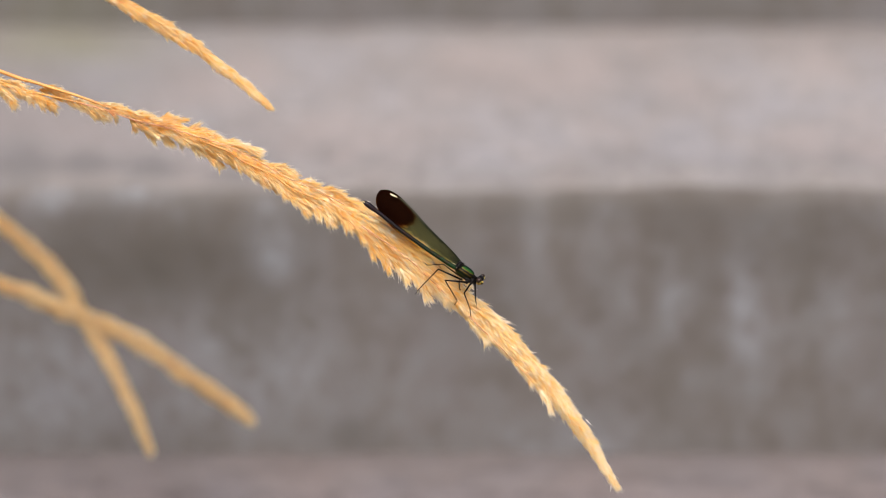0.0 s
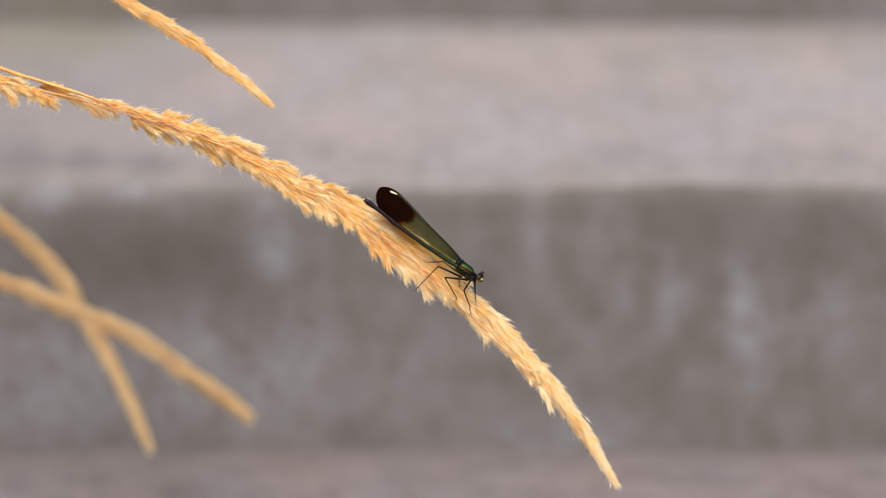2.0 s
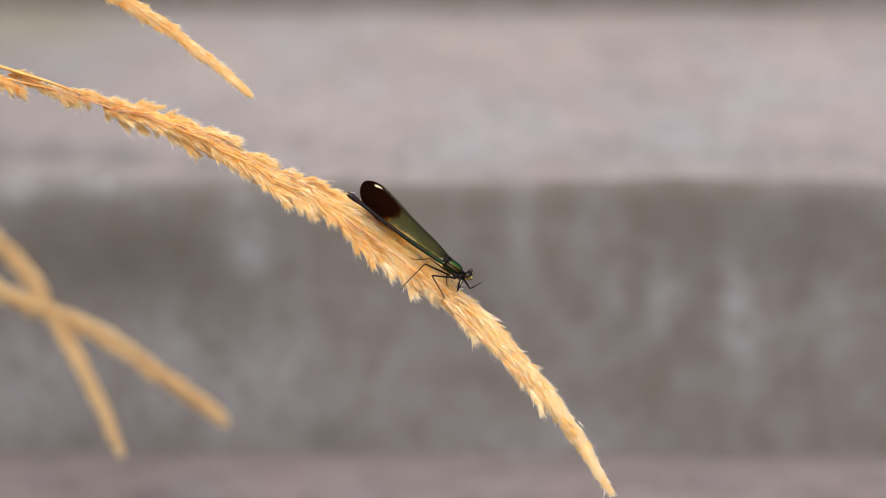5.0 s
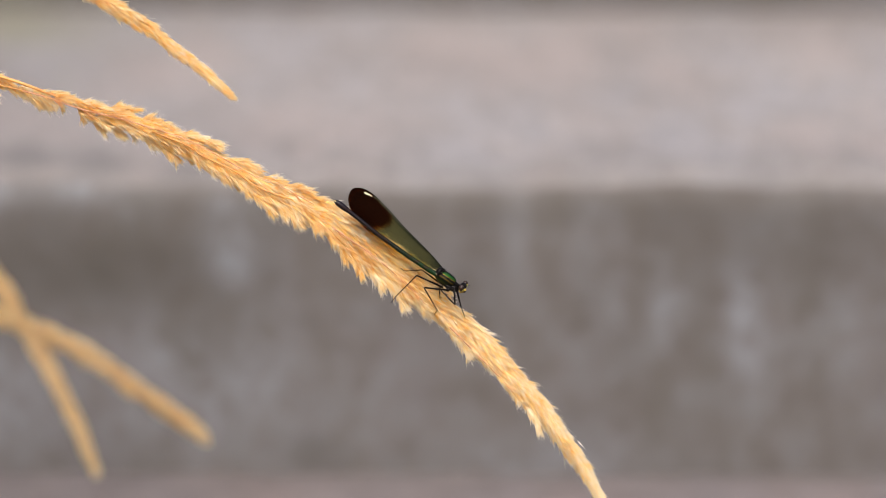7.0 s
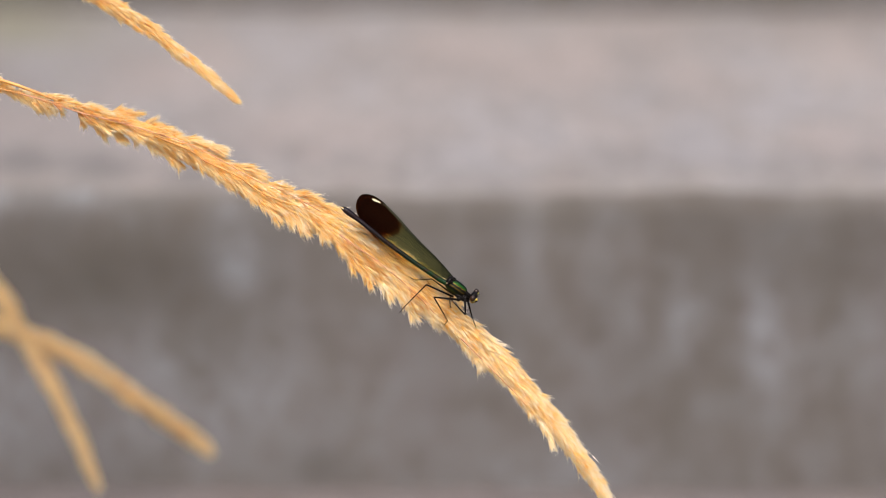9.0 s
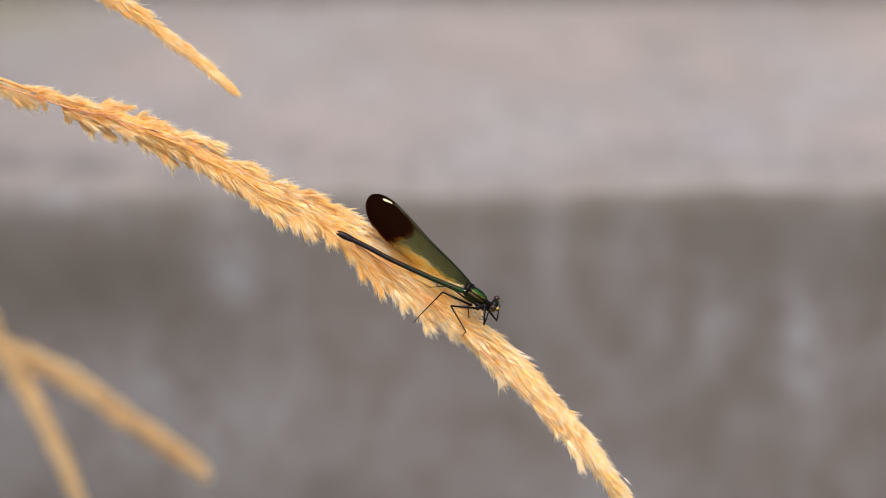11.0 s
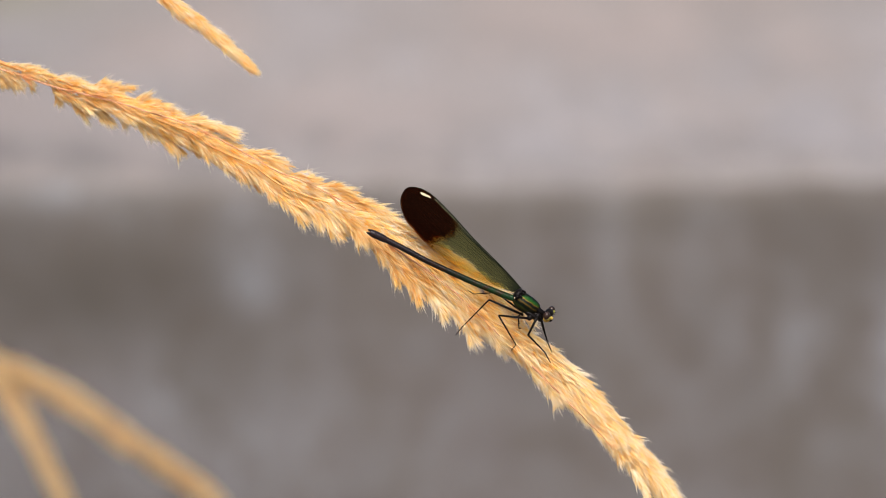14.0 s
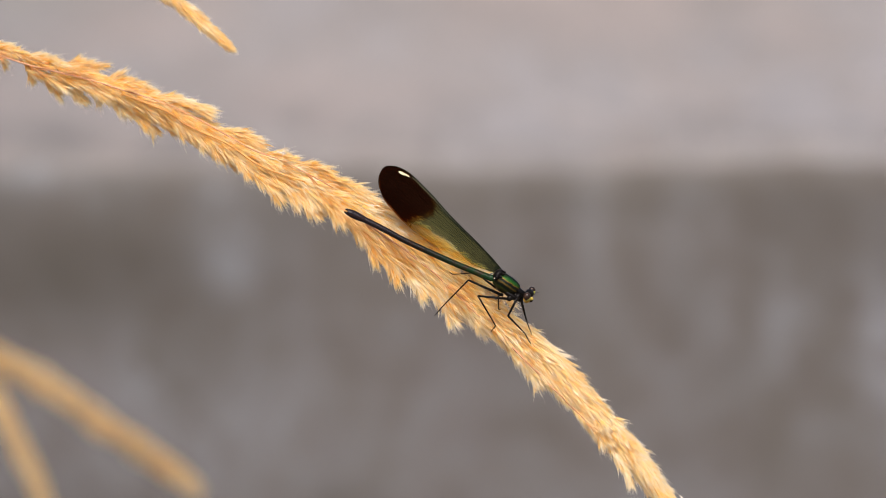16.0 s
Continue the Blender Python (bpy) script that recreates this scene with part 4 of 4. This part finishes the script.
def head():
    """Wide short head with two bulging eyes, yellow mouth and bristle feelers."""
    pivot = fly(11.72, -10.27, 8.6)
    mid = fly(13.33, -10.48, 8.8, pivot)
    across = Vector((0.00064, 0.00073, -0.00176))
    ahead = Vector((0.0011, -0.0007, 0.0002))
    up_h = across.cross(ahead).normalized() * 0.0010
    core = part("head", ball(mid, (across * 0.80, ahead * 0.85, up_h * 1.0), 10, 14), BLACK, FLY, "dark wide head with bulging eyes", at=pivot)
    for s in (-1, 1):
        eye = part("eye", ball(mid + across * s * 0.98, (across.normalized() * 0.00086, ahead.normalized() * 0.00095, up_h.normalized() * 0.00104), 10, 14), EYE, core, "bulging brown compound eye")
        under = (ahead.normalized() * 0.9 + up_h.normalized() * 0.42).normalized()
        part("lower_eye", ball(mid + across * s * 0.95 + under * 0.00027, (across.normalized() * 0.00076, ahead.normalized() * 0.00078, up_h.normalized() * 0.00090), 10, 14), EYE_UNDER, eye, "pale yellow-green lower half of the eye")
        root_a = mid + across * s * 0.35 + ahead * 0.9 + up_h * s * 0.1 + Vector((0.0002, 0.0006, 0))
        part("antenna", tube([root_a, root_a + ahead * 0.4 + across * s * 0.15 + Vector((0.0001, 0.0002, 0)), root_a + ahead * 0.7 + across * s * 0.3 + Vector((0.0003, 0.0005, 0))], [0.00009, 0.00006, 0.00002], 5), BLACK, core, "short bristle-like feeler")
    part("cheek", ball(mid + Vector((-0.00060, -0.00145, 0.0009)), ((0.00085, -0.0003, 0), (0.0004, 0.00085, 0), (0, 0, 0.0007)), 7, 10), AMBER, core, "amber cheek")
    part("cheek", ball(mid + Vector((0.00050, -0.00125, 0.0008)), ((0.0005, -0.0001, 0), (0.0001, 0.00042, 0), (0, 0, 0.0004)), 7, 10), YELLOW, core, "yellow cheek")
    part("mouth", ball(mid + Vector((0.00025, -0.0017, 0.0004)), ((0.00055, -0.0002, 0), (0.0002, 0.00045, 0), (0, 0, 0.0006)), 7, 10), BLACK, core, "black mouthparts")
    return core, pivot, mid, across


HEAD, HEAD_PIVOT, HEAD_MID, HEAD_ACROSS = head()

# the lens keeps the insect sharp
cam.data.dof.use_dof = True
cam.data.dof.focus_object = FLY
cam.data.dof.aperture_fstop = FSTOP


# ---- what moves ----
def motions():
    """The tail lowers, the head turns and the front legs are lifted to clean it; the upper grass head drifts a little."""
    def turn(at, rx=0, ry=0, rz=0):
        return pose(at.x, at.y, at.z, rx, ry, rz)
    walk(TAIL, [(t, turn(TAIL_HINGE, 0, 0, a)) for t, a in ((0, -10.9), (4.2, -10.9), (9.2, -10.9), (9.8, -10.2), (10.2, -3.0), (10.6, 0.0), (11.3, 0.0), (16, 0.0))])
    foot = UPPER.matrix_basis.translation.copy()
    walk(UPPER, [(t, Matrix.Translation(foot + RIGHT * (a * 0.001))) for t, a in ((0, 0), (9.2, 0), (11.3, 0.1), (12.5, 0.6), (14.5, 1.0), (16, 1.0))])
    thigh, hip, shin, knee = NEAR_LEG
    walk(thigh, [(t, turn(hip, 0, 0, a)) for t, a in ((0, -8), (4.4, -8), (5.4, 28), (6.3, 30), (9.2, 28), (11.2, 24), (11.9, 22), (12.2, 75), (12.4, 132), (12.6, 105), (12.8, 50), (12.95, 24), (13.3, 20), (13.9, 0), (16, 0))])
    walk(shin, [(t, turn(knee, 0, b, a)) for t, a, b in ((0, -16, 0), (4.4, -16, 0), (4.9, 75, 0), (5.4, 130, 0), (6.3, 150, 0), (9.2, 150, 0), (10.4, 120, 0), (11.2, 84, 0), (11.7, 76, 0), (11.9, 84, 0), (12.1, 30, 0),
                                                       (12.25, -45, 40), (12.4, -118, 70), (12.55, -60, 60), (12.75, 0, 0), (12.95, 18, 0), (13.1, 24, 0), (13.4, 50, 0), (13.9, 0, 0), (16, 0, 0))])
    thigh, hip, shin, knee = FAR_LEG
    walk(thigh, [(t, turn(hip, 0, 0, a)) for t, a in ((0, -13), (3.2, -13), (3.5, 22), (4.2, 25), (5.2, 15), (6.0, 0), (9.2, 0), (10.6, 0), (11.2, 30), (11.7, 20), (12.1, 15), (12.4, 55), (12.7, 40), (13.0, 38), (13.2, 15), (13.5, 20), (13.7, 10), (14.2, 0), (16, 0))])
    walk(shin, [(t, turn(knee, 0, 0, a)) for t, a in ((0, 0), (3.2, 0), (3.3, 80), (3.5, 155), (4.2, 160), (5.0, 80), (5.8, 0), (9.2, 0), (10.4, 0), (10.8, 80), (11.2, 150), (12.1, 140), (12.4, 120), (12.7, 125), (13.0, 150), (13.15, 80), (13.3, 30), (13.5, 35), (13.8, 10), (14.2, 0), (16, 0))])
    def nod(rx, ry, rz, rise, spin=0.0):
        """The head's pose; spin: how far it rolls about the line through its eyes, its middle staying in place."""
        m = pose(0, 0, 0, rx, ry, rz)
        spun = m @ Matrix.Rotation(radians(spin), 4, HEAD_ACROSS)
        return Matrix.Translation(HEAD_PIVOT + Vector((0, rise * 0.001, 0)) + m @ HEAD_MID - spun @ HEAD_MID) @ spun
    walk(HEAD, [(t, nod(*a)) for t, a in (
        (0, (0, 0, 0, 0)), (3.2, (0, 0, 0, 0)), (3.6, (0, 8, 6, 0)), (4.2, (0, 8, 4, 0)), (6.0, (0, 0, 0, 0)), (7.9, (0, 0, 0, 0)), (8.2, (6, 0, 2, 0)), (8.35, (48, 0, 12, -0.4)), (8.43, (48, 0, 12, -0.4)), (8.52, (8, 0, 2, 0)), (8.6, (8, 0, 2, 0)),
        (8.72, (50, 0, 14, -0.4)), (8.85, (52, 0, 14, -0.4)), (8.97, (10, 0, 3, 0)), (9.05, (14, 0, 4, -0.1)), (9.2, (52, 0, 14, -0.4)),
        (10.4, (30, 0, 8, -0.2)), (11.0, (20, 0, 5, 0)), (11.6, (22, 0, 6, -0.2)), (11.9, (56, 0, 7, -0.7)), (12.2, (57, 0, 12, -0.5)), (12.5, (58, 0, 18, -0.3)), (12.8, (40, 0, 12, -0.1)),
        (13.0, (15, 10, 5, 0)), (13.05, (48, 22, 20, -0.2, -45)), (13.12, (60, 25, 24, -0.9, -100)), (13.56, (60, 25, 24, -0.9, -108)), (13.62, (48, 22, 18, -0.2, -50)), (13.7, (10, 8, 5, 0)), (14.0, (0, 0, 0, 0)), (16, (0, 0, 0, 0)))])


motions()
